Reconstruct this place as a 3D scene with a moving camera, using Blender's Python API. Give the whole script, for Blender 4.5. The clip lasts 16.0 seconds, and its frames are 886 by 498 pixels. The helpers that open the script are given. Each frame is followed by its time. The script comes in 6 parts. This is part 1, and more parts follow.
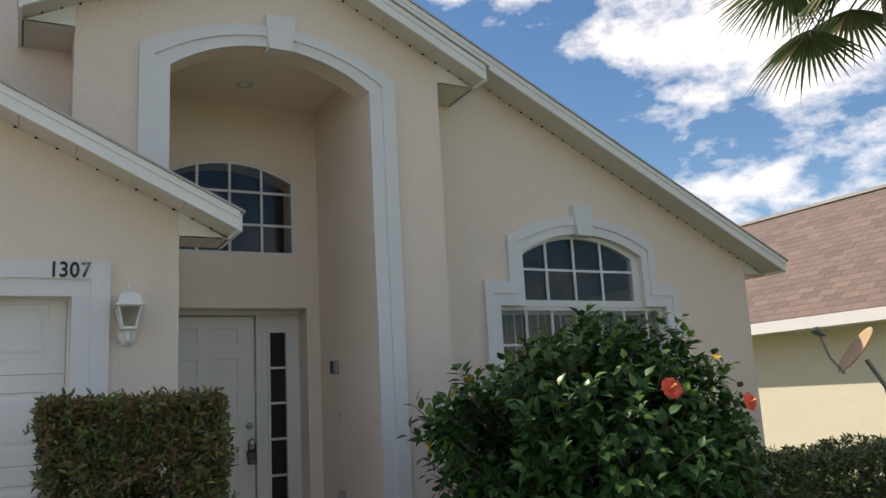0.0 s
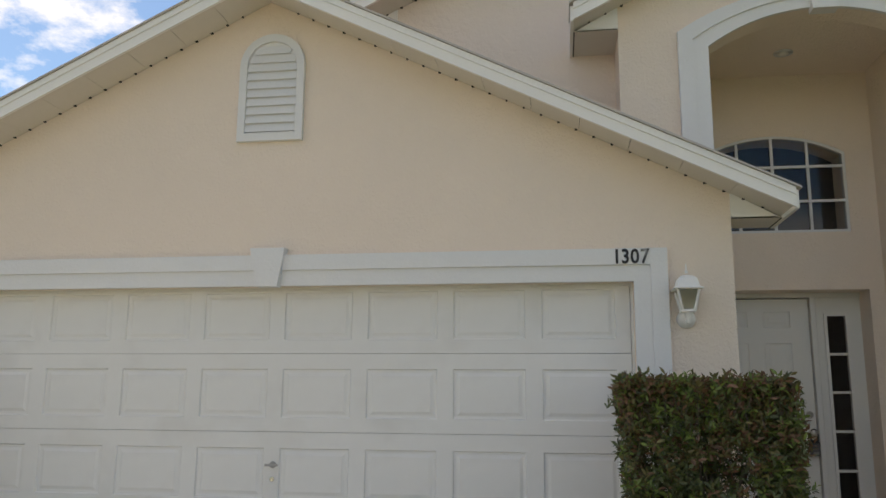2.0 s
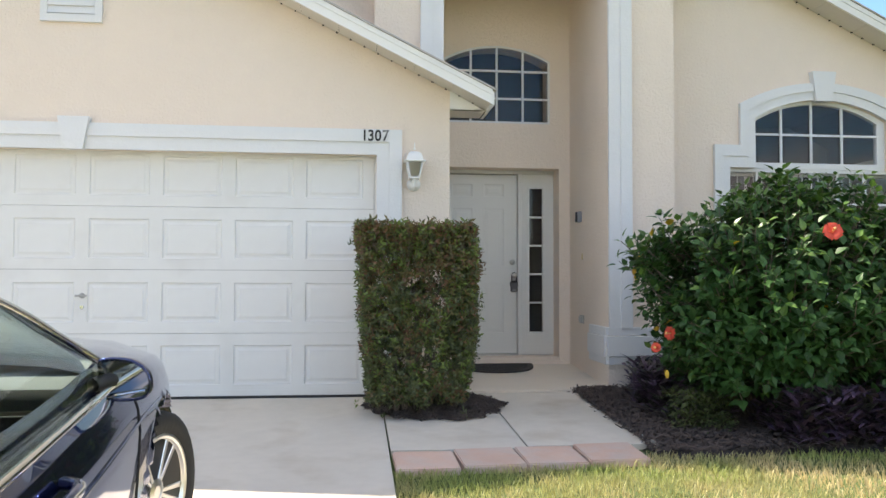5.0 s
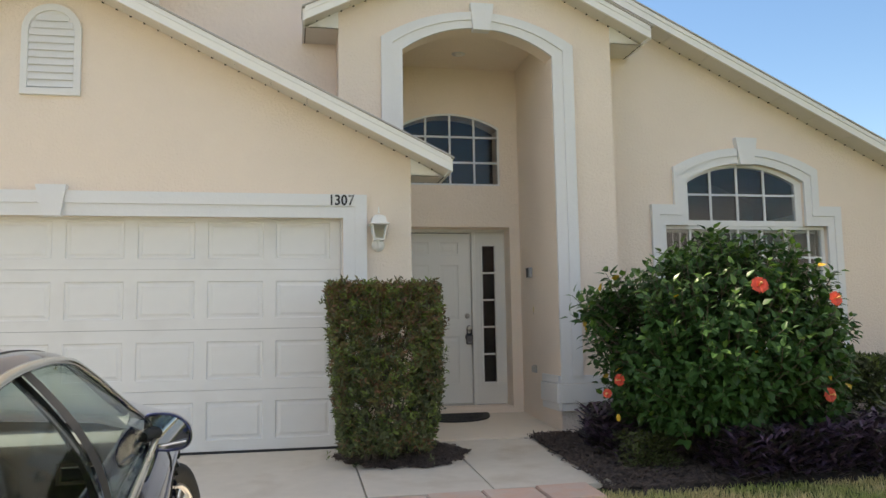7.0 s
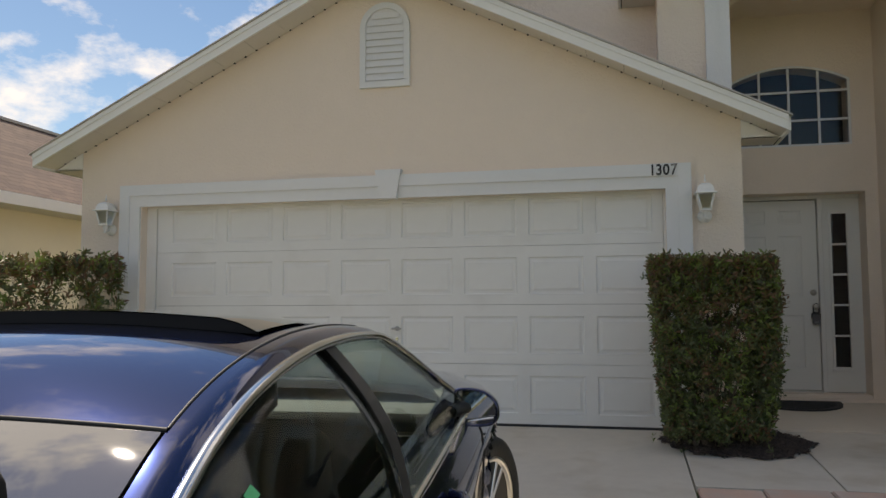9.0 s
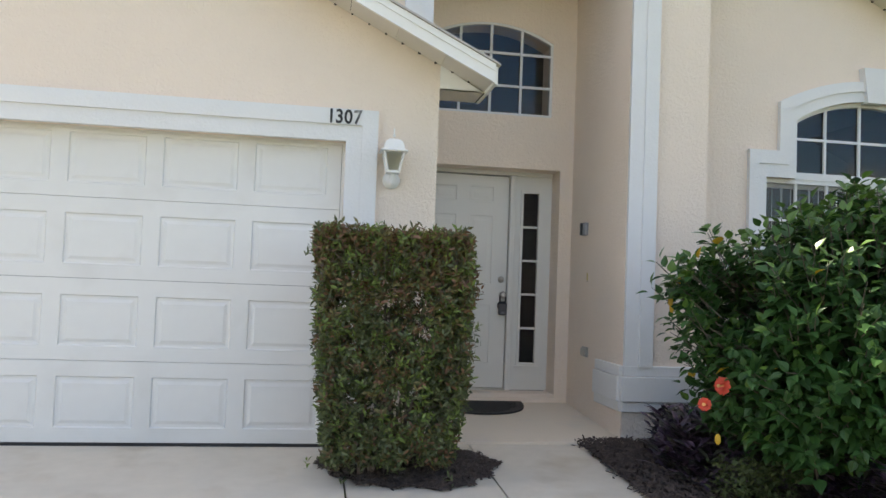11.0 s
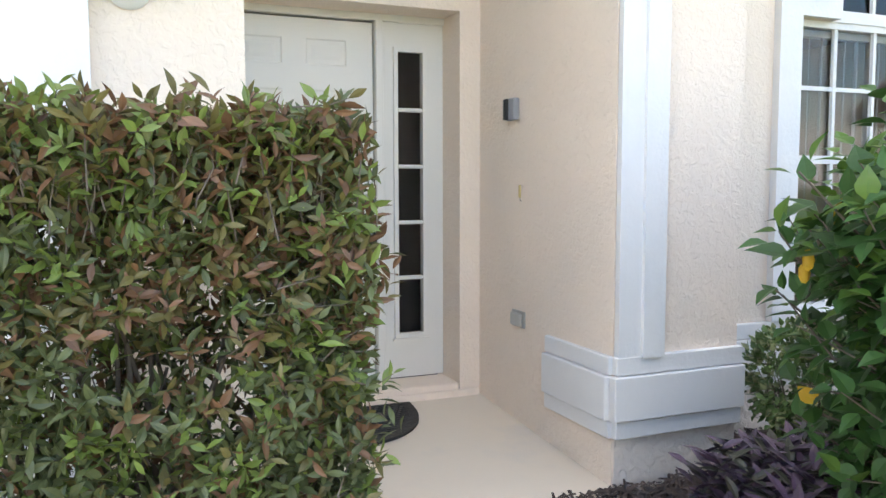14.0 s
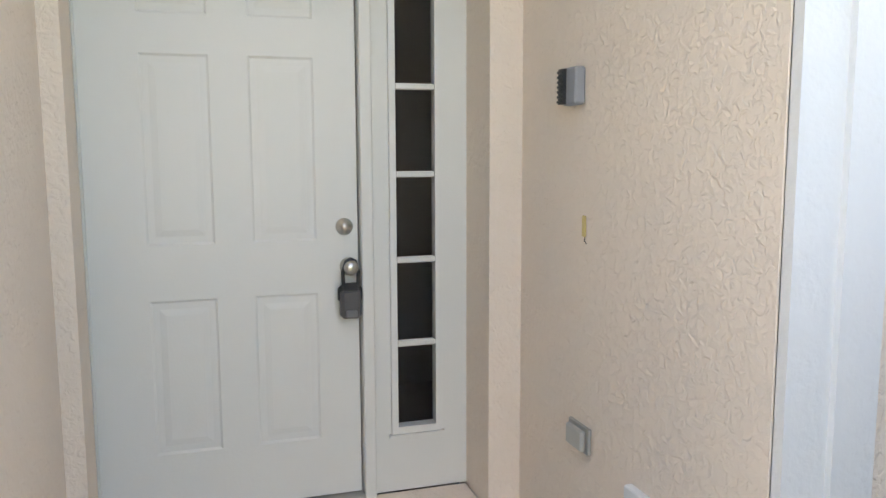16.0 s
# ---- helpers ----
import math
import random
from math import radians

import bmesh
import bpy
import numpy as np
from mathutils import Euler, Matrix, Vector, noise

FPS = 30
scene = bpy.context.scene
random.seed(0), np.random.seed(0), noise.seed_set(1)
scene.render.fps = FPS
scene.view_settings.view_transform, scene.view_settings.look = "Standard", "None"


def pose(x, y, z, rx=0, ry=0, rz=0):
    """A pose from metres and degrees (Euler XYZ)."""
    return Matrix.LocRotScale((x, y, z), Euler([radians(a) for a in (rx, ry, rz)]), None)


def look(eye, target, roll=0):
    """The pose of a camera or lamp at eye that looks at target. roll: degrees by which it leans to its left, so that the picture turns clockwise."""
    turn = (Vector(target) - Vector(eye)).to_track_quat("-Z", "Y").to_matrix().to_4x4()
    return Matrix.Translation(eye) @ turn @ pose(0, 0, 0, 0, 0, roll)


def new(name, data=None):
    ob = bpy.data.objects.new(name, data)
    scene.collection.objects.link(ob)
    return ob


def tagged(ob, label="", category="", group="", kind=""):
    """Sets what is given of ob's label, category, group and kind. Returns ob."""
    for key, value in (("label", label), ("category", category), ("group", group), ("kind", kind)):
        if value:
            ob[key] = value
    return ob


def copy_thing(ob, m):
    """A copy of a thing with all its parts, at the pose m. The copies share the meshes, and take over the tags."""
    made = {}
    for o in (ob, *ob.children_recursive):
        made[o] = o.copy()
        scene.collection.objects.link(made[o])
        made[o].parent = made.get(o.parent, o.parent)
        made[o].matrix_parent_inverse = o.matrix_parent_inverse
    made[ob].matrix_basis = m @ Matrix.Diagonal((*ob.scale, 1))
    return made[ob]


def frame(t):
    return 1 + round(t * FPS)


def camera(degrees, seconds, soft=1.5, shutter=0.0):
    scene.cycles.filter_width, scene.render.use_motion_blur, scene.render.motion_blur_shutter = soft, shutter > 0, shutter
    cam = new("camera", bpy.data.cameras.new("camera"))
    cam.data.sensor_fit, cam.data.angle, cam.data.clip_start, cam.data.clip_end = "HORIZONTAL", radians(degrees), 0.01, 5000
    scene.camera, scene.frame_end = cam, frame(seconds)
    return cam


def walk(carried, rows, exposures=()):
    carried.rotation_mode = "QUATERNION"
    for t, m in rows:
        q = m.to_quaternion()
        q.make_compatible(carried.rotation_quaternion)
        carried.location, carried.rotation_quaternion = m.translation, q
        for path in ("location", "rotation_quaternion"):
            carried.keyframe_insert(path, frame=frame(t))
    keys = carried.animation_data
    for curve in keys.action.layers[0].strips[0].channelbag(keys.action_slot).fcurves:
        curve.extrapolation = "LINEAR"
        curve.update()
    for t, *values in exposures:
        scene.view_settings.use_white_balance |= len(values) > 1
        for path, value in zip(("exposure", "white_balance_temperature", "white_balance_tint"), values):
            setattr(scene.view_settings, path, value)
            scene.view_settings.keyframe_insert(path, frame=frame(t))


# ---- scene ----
cam = camera(58.1, 16.0)
PATH = [
    (0, (-0.276, -5.347, 1.361), (0.655, -3.616, 1.731), -3.1),
    (0.5, (-0.313, -5.314, 1.374), (0.308, -3.465, 1.815), -2.8),
    (1, (-0.371, -5.268, 1.376), (-0.004, -3.376, 1.911), -1.2),
    (1.5, (-0.417, -5.321, 1.376), (-0.373, -3.388, 1.888), 0.0),
    (2, (-0.484, -5.29, 1.354), (-0.77, -3.345, 1.717), 0.4),
    (2.5, (-0.652, -5.313, 1.322), (-1.084, -3.377, 1.573), 0.8),
    (3, (-0.672, -5.35, 1.216), (-1.153, -3.416, 1.392), 1.5),
    (3.5, (-0.314, -5.645, 1.218), (-0.675, -3.686, 1.391), 1.1),
    (4, (-0.198, -6.018, 1.149), (-0.319, -4.024, 1.247), 1.4),
    (4.5, (-0.237, -6.441, 1.099), (-0.178, -4.442, 1.123), 0.2),
    (5, (-0.19, -6.855, 1.039), (0.032, -4.869, 1.113), 0.2),
    (7.5, (-0.513, -7.296, 1.072), (-0.14, -5.343, 1.285), -1.0),
    (8, (-0.522, -7.281, 1.045), (-0.449, -5.294, 1.264), -0.6),
    (8.5, (-0.492, -7.225, 1.071), (-0.728, -5.251, 1.282), -0.3),
    (9, (-0.373, -7.109, 1.078), (-0.812, -5.163, 1.225), -0.2),
    (9.5, (-0.246, -6.889, 1.06), (-0.313, -4.892, 1.143), 0.6),
    (10, (-0.238, -6.434, 1.099), (0.034, -4.456, 1.205), 3.5),
    (12.5, (-0.042, -3.923, 1.263), (0.326, -1.957, 1.241), 1.1),
    (13, (0.014, -3.41, 1.35), (0.57, -1.492, 1.23), -1.4),
    (13.5, (0.150, -2.920, 1.327), (0.783, -1.033, 1.141), -1.4),
    (14, (0.260, -2.427, 1.305), (1.020, -0.585, 1.144), -0.1),
    (14.5, (0.450, -2.107, 1.380), (1.297, -0.302, 1.223), -1.5),
    (15, (0.720, -1.797, 1.381), (1.500, 0.027, 1.126), 0.2),
    (15.5, (0.897, -1.371, 1.465), (1.633, 0.472, 1.229), 0.9),
    (16, (1.040, -0.993, 1.497), (1.633, 0.900, 1.249), -0.2),
]
KELVIN = {7.5: 8000, 0: 7050, 0.5: 7700, 1: 7850, 1.5: 7950, 2: 7800, 2.5: 7600, 3: 7500, 8.5: 7500, 9: 7800, 9.5: 7600, 5: 7200, 10: 7200, 13.5: 7250, 14.5: 7200, 15: 7400, 16: 7600, 13: 7500, 8: 7750}
EXPOSURES = [(0, 0.1), (0.5, 0.38), (1, 0.38), (1.5, 0.27), (2, 0.25), (2.5, 0.35), (3, 0.4), (3.5, 0.75), (4.5, 1.15), (5, 1.25), (7.5, 0.8), (8, 0.92), (8.5, 0.56), (9, -0.12), (9.5, 0.16), (10, 0.6), (12.5, 1.68), (13, 1.96), (13.5, 2.18), (14.5, 2.36), (15, 2.38), (16, 2.2)]
walk(cam, [(t, look(eye, target, roll)) for t, eye, target, roll in PATH], [(t, s, KELVIN.get(t, 7400), 13) for t, s in EXPOSURES])

# ---- light ----
SUN = Vector((-0.46, 0.385, 0.80)).normalized()
world = bpy.data.worlds.new("sky")
scene.world = world
world.use_nodes = True
wt = world.node_tree
wt.nodes.clear()
w_out = wt.nodes.new("ShaderNodeOutputWorld")
w_bg = wt.nodes.new("ShaderNodeBackground")
w_sky = wt.nodes.new("ShaderNodeTexSky")
w_sky.sky_type, w_sky.sun_disc = "NISHITA", False
w_sky.sun_elevation, w_sky.sun_rotation = math.asin(SUN.z), math.atan2(SUN.x, SUN.y)
w_sky.air_density, w_sky.dust_density, w_sky.ozone_density = 1.0, 0.3, 2.0
w_tc = wt.nodes.new("ShaderNodeTexCoord")
w_map = wt.nodes.new("ShaderNodeMapping")
w_map.inputs["Scale"].default_value = (1.0, 1.0, 1.9)
w_map.inputs["Location"].default_value = (0.35, 0.1, 0.0)
w_n = wt.nodes.new("ShaderNodeTexNoise")
w_n.inputs["Scale"].default_value, w_n.inputs["Detail"].default_value, w_n.inputs["Roughness"].default_value = 3.1, 10.0, 0.60
w_r = wt.nodes.new("ShaderNodeValToRGB")
w_r.color_ramp.elements[0].position, w_r.color_ramp.elements[1].position = 0.51, 0.60
w_mix = wt.nodes.new("ShaderNodeMix")
w_mix.data_type = "RGBA"
w_mix.inputs["B"].default_value = (9.0, 9.0, 9.2, 1)
wt.links.new(w_tc.outputs["Generated"], w_map.inputs["Vector"])
wt.links.new(w_map.outputs["Vector"], w_n.inputs["Vector"])
wt.links.new(w_n.outputs["Fac"], w_r.inputs["Fac"])
wt.links.new(w_r.outputs["Color"], w_mix.inputs["Factor"])
w_sat = wt.nodes.new("ShaderNodeHueSaturation")
w_sat.inputs["Saturation"].default_value = 1.2
wt.links.new(w_sky.outputs["Color"], w_sat.inputs["Color"])
wt.links.new(w_sat.outputs["Color"], w_mix.inputs["A"])
wt.links.new(w_mix.outputs["Result"], w_bg.inputs["Color"])
wt.links.new(w_bg.outputs["Background"], w_out.inputs["Surface"])
w_bg.inputs["Strength"].default_value = 0.13
sun_data = bpy.data.lights.new("sun", "SUN")
sun_data.energy, sun_data.angle, sun_data.color = 4.8, radians(0.5), (1.0, 0.95, 0.87)
sun = new("sun", sun_data)
sun.matrix_world = look(SUN * 30, (0, 0, 0))


# ---- materials ----
def mat(name, color, rough=0.6, metal=0.0, vary=0.12, scale=3.0, bump=0.0, bscale=60.0, bump2=0.0, bscale2=10.0, spec=0.5, coat=0.0,
        rnd=0.0, island=False, tint=None, trans=0.0, tscale=None, thresh=0.5, plateau=False, coat_ior=1.5, warp=0.0):
    """A principled surface: colour that varies at two scales, fine and coarse relief."""
    m = bpy.data.materials.new(name)
    m.use_nodes = True
    nt = m.node_tree
    p = nt.nodes["Principled BSDF"]
    p.inputs["Roughness"].default_value, p.inputs["Metallic"].default_value = rough, metal
    p.inputs["Specular IOR Level"].default_value, p.inputs["Coat Weight"].default_value = spec, coat
    p.inputs["Coat Roughness"].default_value, p.inputs["Coat IOR"].default_value = 0.012, coat_ior
    if trans:
        p.inputs["Subsurface Weight"].default_value = 0.0
        p.inputs["Transmission Weight"].default_value = 0.0
    tc = nt.nodes.new("ShaderNodeTexCoord")

    def noise_tex(s, detail=4.0, distort=0.0):
        n = nt.nodes.new("ShaderNodeTexNoise")
        n.inputs["Distortion"].default_value = distort
        n.inputs["Scale"].default_value, n.inputs["Detail"].default_value = s, detail
        nt.links.new(tc.outputs["Object"], n.inputs["Vector"])
        return n.outputs["Fac"]

    def math_node(op, a, b):
        n = nt.nodes.new("ShaderNodeMath")
        n.operation = op
        for k, v in enumerate((a, b)):
            if isinstance(v, (int, float)):
                n.inputs[k].default_value = v
            else:
                nt.links.new(v, n.inputs[k])
        return n.outputs[0]

    value = math_node("ADD", math_node("MULTIPLY", noise_tex(scale), vary * 1.3), math_node("MULTIPLY", noise_tex(scale * 9, 6.0), vary * 0.7))
    value = math_node("ADD", value, 1.0 - vary)
    if rnd:
        if island:
            g = nt.nodes.new("ShaderNodeNewGeometry")
            r = g.outputs["Random Per Island"]
        else:
            g = nt.nodes.new("ShaderNodeObjectInfo")
            r = g.outputs["Random"]
        value = math_node("ADD", value, math_node("MULTIPLY", math_node("SUBTRACT", r, 0.5), rnd))
    hsv = nt.nodes.new("ShaderNodeHueSaturation")
    hsv.inputs["Color"].default_value = (*color, 1)
    if tint:
        mx = nt.nodes.new("ShaderNodeMix")
        mx.data_type = "RGBA"
        mx.inputs["A"].default_value, mx.inputs["B"].default_value = (*color, 1), (*tint, 1)
        if island and not tscale:
            g2 = nt.nodes.new("ShaderNodeNewGeometry")
            f = math_node("GREATER_THAN", math_node("FRACT", math_node("MULTIPLY", g2.outputs["Random Per Island"], 7.31), 0), thresh)
        else:
            ramp = nt.nodes.new("ShaderNodeValToRGB")
            ramp.color_ramp.elements[0].position, ramp.color_ramp.elements[1].position = thresh - 0.08, thresh + 0.12
            nt.links.new(noise_tex(tscale or 1.5, 5.0), ramp.inputs["Fac"])
            f = ramp.outputs["Color"]
        nt.links.new(f, mx.inputs["Factor"])
        nt.links.new(mx.outputs["Result"], hsv.inputs["Color"])
    nt.links.new(value, hsv.inputs["Value"])
    nt.links.new(hsv.outputs["Color"], p.inputs["Base Color"])
    if trans:
        tr = nt.nodes.new("ShaderNodeBsdfTranslucent")
        nt.links.new(hsv.outputs["Color"], tr.inputs["Color"])
        ms = nt.nodes.new("ShaderNodeMixShader")
        ms.inputs["Fac"].default_value = trans
        nt.links.new(p.outputs["BSDF"], ms.inputs[1])
        nt.links.new(tr.outputs["BSDF"], ms.inputs[2])
        nt.links.new(ms.outputs["Shader"], nt.nodes["Material Output"].inputs["Surface"])
    if bump or bump2:
        coarse = noise_tex(bscale2, 5.0, warp)
        if plateau:
            pr = nt.nodes.new("ShaderNodeValToRGB")
            pr.color_ramp.elements[0].position, pr.color_ramp.elements[1].position = 0.42, 0.60
            nt.links.new(coarse, pr.inputs["Fac"])
            coarse = pr.outputs["Color"]
        h = math_node("ADD", math_node("MULTIPLY", noise_tex(bscale, 3.0), bump), math_node("MULTIPLY", coarse, bump2))
        b = nt.nodes.new("ShaderNodeBump")
        b.inputs["Strength"].default_value, b.inputs["Distance"].default_value = 1.0, 1.0
        nt.links.new(h, b.inputs["Height"])
        nt.links.new(b.outputs["Normal"], p.inputs["Normal"])
    return m


def glass_mat(name, tint, rough=0.0, ior=1.38):
    m = bpy.data.materials.new(name)
    m.use_nodes = True
    p = m.node_tree.nodes["Principled BSDF"]
    p.inputs["Base Color"].default_value = (*tint, 1)
    p.inputs["Roughness"].default_value, p.inputs["Transmission Weight"].default_value, p.inputs["IOR"].default_value = rough, 1.0, ior
    return m


def thin_glass(name, tint, least=0.03, most=0.6):
    """A thin tinted pane: straight view through it and a mirror that grows towards grazing."""
    m = bpy.data.materials.new(name)
    m.use_nodes = True
    nt = m.node_tree
    out = nt.nodes["Material Output"]
    nt.nodes.remove(nt.nodes["Principled BSDF"])
    clear, gloss, mix, facing = nt.nodes.new("ShaderNodeBsdfTransparent"), nt.nodes.new("ShaderNodeBsdfGlossy"), nt.nodes.new("ShaderNodeMixShader"), nt.nodes.new("ShaderNodeLayerWeight")
    clear.inputs["Color"].default_value = (*tint, 1)
    gloss.inputs["Roughness"].default_value = 0.0
    gloss.inputs["Color"].default_value = (0.9, 0.92, 0.93, 1)
    facing.inputs["Blend"].default_value = 0.5
    power, scaled = nt.nodes.new("ShaderNodeMath"), nt.nodes.new("ShaderNodeMath")
    power.operation, scaled.operation = "POWER", "MULTIPLY_ADD"
    power.inputs[1].default_value = 5.0
    scaled.inputs[1].default_value, scaled.inputs[2].default_value = most, least
    nt.links.new(facing.outputs["Facing"], power.inputs[0])
    nt.links.new(power.outputs[0], scaled.inputs[0])
    nt.links.new(scaled.outputs[0], mix.inputs["Fac"])
    nt.links.new(clear.outputs["BSDF"], mix.inputs[1])
    nt.links.new(gloss.outputs["BSDF"], mix.inputs[2])
    nt.links.new(mix.outputs["Shader"], out.inputs["Surface"])
    return m


M_STUCCO = mat("stucco", (0.80, 0.685, 0.575), 0.92, vary=0.07, scale=0.7, bump=0.0014, bscale=90, bump2=0.0019, bscale2=36, plateau=True, warp=0.7)
M_STUCCO_BASE = mat("stucco_base", (0.74, 0.66, 0.58), 0.92, vary=0.10, scale=0.9, bump=0.0025, bscale=80, bump2=0.004, bscale2=26, plateau=True, warp=0.8)
M_STUCCO_UP = mat("stucco_upper", (0.80, 0.69, 0.60), 0.92, vary=0.07, scale=0.7, bump=0.004, bscale=70, bump2=0.008, bscale2=22)
M_TRIM = mat("trim_paint", (0.72, 0.72, 0.71), 0.6, vary=0.05, scale=2.0, bump=0.002, bscale=60, bump2=0.003, bscale2=14)
M_FASCIA = mat("fascia_paint", (0.80, 0.79, 0.76), 0.5, vary=0.07, scale=1.6, bump=0.0005, bscale=30)
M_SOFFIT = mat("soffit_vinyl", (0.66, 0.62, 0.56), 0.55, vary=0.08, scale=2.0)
M_GAP = mat("dark_gap", (0.03, 0.028, 0.025), 0.9)
M_GDOOR = mat("garage_steel_paint", (0.725, 0.72, 0.69), 0.42, vary=0.06, scale=1.3, bump=0.0004, bscale=180, tint=(0.67, 0.66, 0.625), tscale=2.2, thresh=0.6)
M_DOOR = mat("door_paint", (0.68, 0.675, 0.635), 0.45, vary=0.04, scale=1.5, bump=0.0004, bscale=90)
M_GLASS = thin_glass("window_glass", (0.90, 0.90, 0.90), 0.022, 0.45)
# dark grey in place of the shade inside the rooms
M_INSIDE = mat("room_unlit_tone", (0.17, 0.16, 0.15), 0.9, vary=0.2, scale=1.0)
M_SHINGLE = mat("shingle", (0.25, 0.19, 0.16), 0.95, vary=0.25, scale=3.0, bump=0.004, bscale=90, rnd=0.22)
M_SHINGLE_EDGE = mat("drip_edge", (0.46, 0.43, 0.40), 0.95, vary=0.2)
M_CONCRETE = mat("concrete", (0.595, 0.54, 0.455), 0.9, vary=0.22, scale=1.1, bump=0.0015, bscale=140, bump2=0.0015, bscale2=30, tint=(0.50, 0.43, 0.335), tscale=1.9, thresh=0.60)
M_PORCH = mat("porch_paint", (0.70, 0.62, 0.51), 0.55, vary=0.05, scale=1.2, bump=0.0006, bscale=90, tint=(0.62, 0.57, 0.50), tscale=3.0, thresh=0.62)
M_PAVER = mat("paver", (0.59, 0.40, 0.31), 0.9, vary=0.14, scale=5.0, bump=0.0015, bscale=120, rnd=0.12, tint=(0.55, 0.44, 0.37), tscale=4.0, thresh=0.55)
M_MULCH = mat("mulch", (0.046, 0.035, 0.031), 0.95, vary=0.5, scale=14.0, bump=0.02, bscale=45, bump2=0.03, bscale2=14)
M_CHIP = mat("mulch_chip", (0.066, 0.049, 0.042), 0.95, vary=0.5, scale=20.0, rnd=0.7, island=True)
M_LAWN = mat("lawn_soil", (0.085, 0.115, 0.03), 0.95, vary=0.35, scale=1.2, bump=0.01, bscale=60, tint=(0.18, 0.165, 0.06), tscale=1.1, thresh=0.6)
M_YELLOW = mat("neighbour_stucco", (0.76, 0.70, 0.54), 0.92, vary=0.06, scale=0.8, bump=0.004, bscale=50)
M_BLACK = mat("black_plastic", (0.02, 0.02, 0.021), 0.5)
M_CHROME = mat("chrome", (0.75, 0.74, 0.72), 0.15, metal=1.0, vary=0.02)


# ---- building blocks ----
def part(name, bm, material, parent=None, label="", smooth=False):
    """Links a bmesh as one mesh object."""
    me = bpy.data.meshes.new(name)
    bmesh.ops.recalc_face_normals(bm, faces=bm.faces)
    if smooth:
        for f in bm.faces:
            f.smooth = True
    bm.to_mesh(me)
    bm.free()
    me.materials.append(material)
    ob = new(name, me)
    if parent is not None:
        ob.parent = parent
    if label:
        ob["label"] = label
    return ob


def shared(name, me, parent, m):
    """An object of its own on a mesh that others use too."""
    ob = new(name, me)
    ob.parent = parent
    ob.matrix_basis = m
    return ob


def box(bm, x0, x1, y0, y1, z0, z1, bevel=0.0, segs=1):
    vs = [bm.verts.new((x, y, z)) for x in (x0, x1) for y in (y0, y1) for z in (z0, z1)]
    q = [(0, 1, 3, 2), (4, 6, 7, 5), (0, 4, 5, 1), (2, 3, 7, 6), (0, 2, 6, 4), (1, 5, 7, 3)]
    fs = [bm.faces.new([vs[i] for i in f]) for f in q]
    if bevel:
        es = list({e for f in fs for e in f.edges})
        bmesh.ops.bevel(bm, geom=es, offset=bevel, segments=segs, affect="EDGES")
    return bm


def boxes(*specs, bevel=0.0):
    bm = bmesh.new()
    for s in specs:
        box(bm, *s, bevel=bevel)
    return bm


def plate(outer, holes, y0, y1, axis="y"):
    """A plate in the xz plane with holes through it, from y0 to y1 (axis x: outline in yz, from x0 to x1; axis z: outline in xy)."""
    bm = bmesh.new()

    def put(a, b):
        return {"y": (a, y0, b), "x": (y0, a, b), "z": (a, b, y0)}[axis]

    for loop in [outer, *holes]:
        vs = [bm.verts.new(put(a, b)) for a, b in loop]
        for i in range(len(vs)):
            bm.edges.new((vs[i], vs[(i + 1) % len(vs)]))
    bmesh.ops.triangle_fill(bm, edges=bm.edges[:], use_beauty=True, use_dissolve=False)
    got = bmesh.ops.extrude_face_region(bm, geom=bm.faces[:])
    step = {"y": (0, y1 - y0, 0), "x": (y1 - y0, 0, 0), "z": (0, 0, y1 - y0)}[axis]
    bmesh.ops.translate(bm, vec=step, verts=[g for g in got["geom"] if isinstance(g, bmesh.types.BMVert)])
    return bm


def rect(x0, x1, z0, z1):
    return [(x0, z0), (x1, z0), (x1, z1), (x0, z1)]


def arc(x0, x1, zs, zc, n=24):
    """Points of a flat arch from (x1, zs) over the crown zc to (x0, zs)."""
    c, h = (x1 - x0) / 2, zc - zs
    r = (c * c + h * h) / (2 * h)
    a = math.asin(min(1.0, c / r))
    mid = (x0 + x1) / 2
    return [(mid + r * math.sin(a * (1 - 2 * i / n)), zc - r + r * math.cos(a * (1 - 2 * i / n))) for i in range(n + 1)]


def arched(x0, x1, z0, zs, zc, n=24):
    return [(x0, z0), (x1, z0)] + arc(x0, x1, zs, zc, n)


def thing(name, label, category="", kind="", at=(0, 0, 0), group=""):
    ob = new(name)
    ob.location = at
    return tagged(ob, label, category, group, kind)


def ground_z(y):
    return 0.02 + 0.06 * min(y, 0.0) if y > -9 else -0.52


# ---- house walls ----
def gable(x0, x1, peak_x, peak_z, pitch, z0, drop=0.12):
    """Outline of a gable wall that reaches up under the roof."""
    return [(x0, z0), (x1, z0), (x1, peak_z - drop - pitch * abs(x1 - peak_x)), (peak_x, peak_z - drop), (x0, peak_z - drop - pitch * abs(x0 - peak_x))]


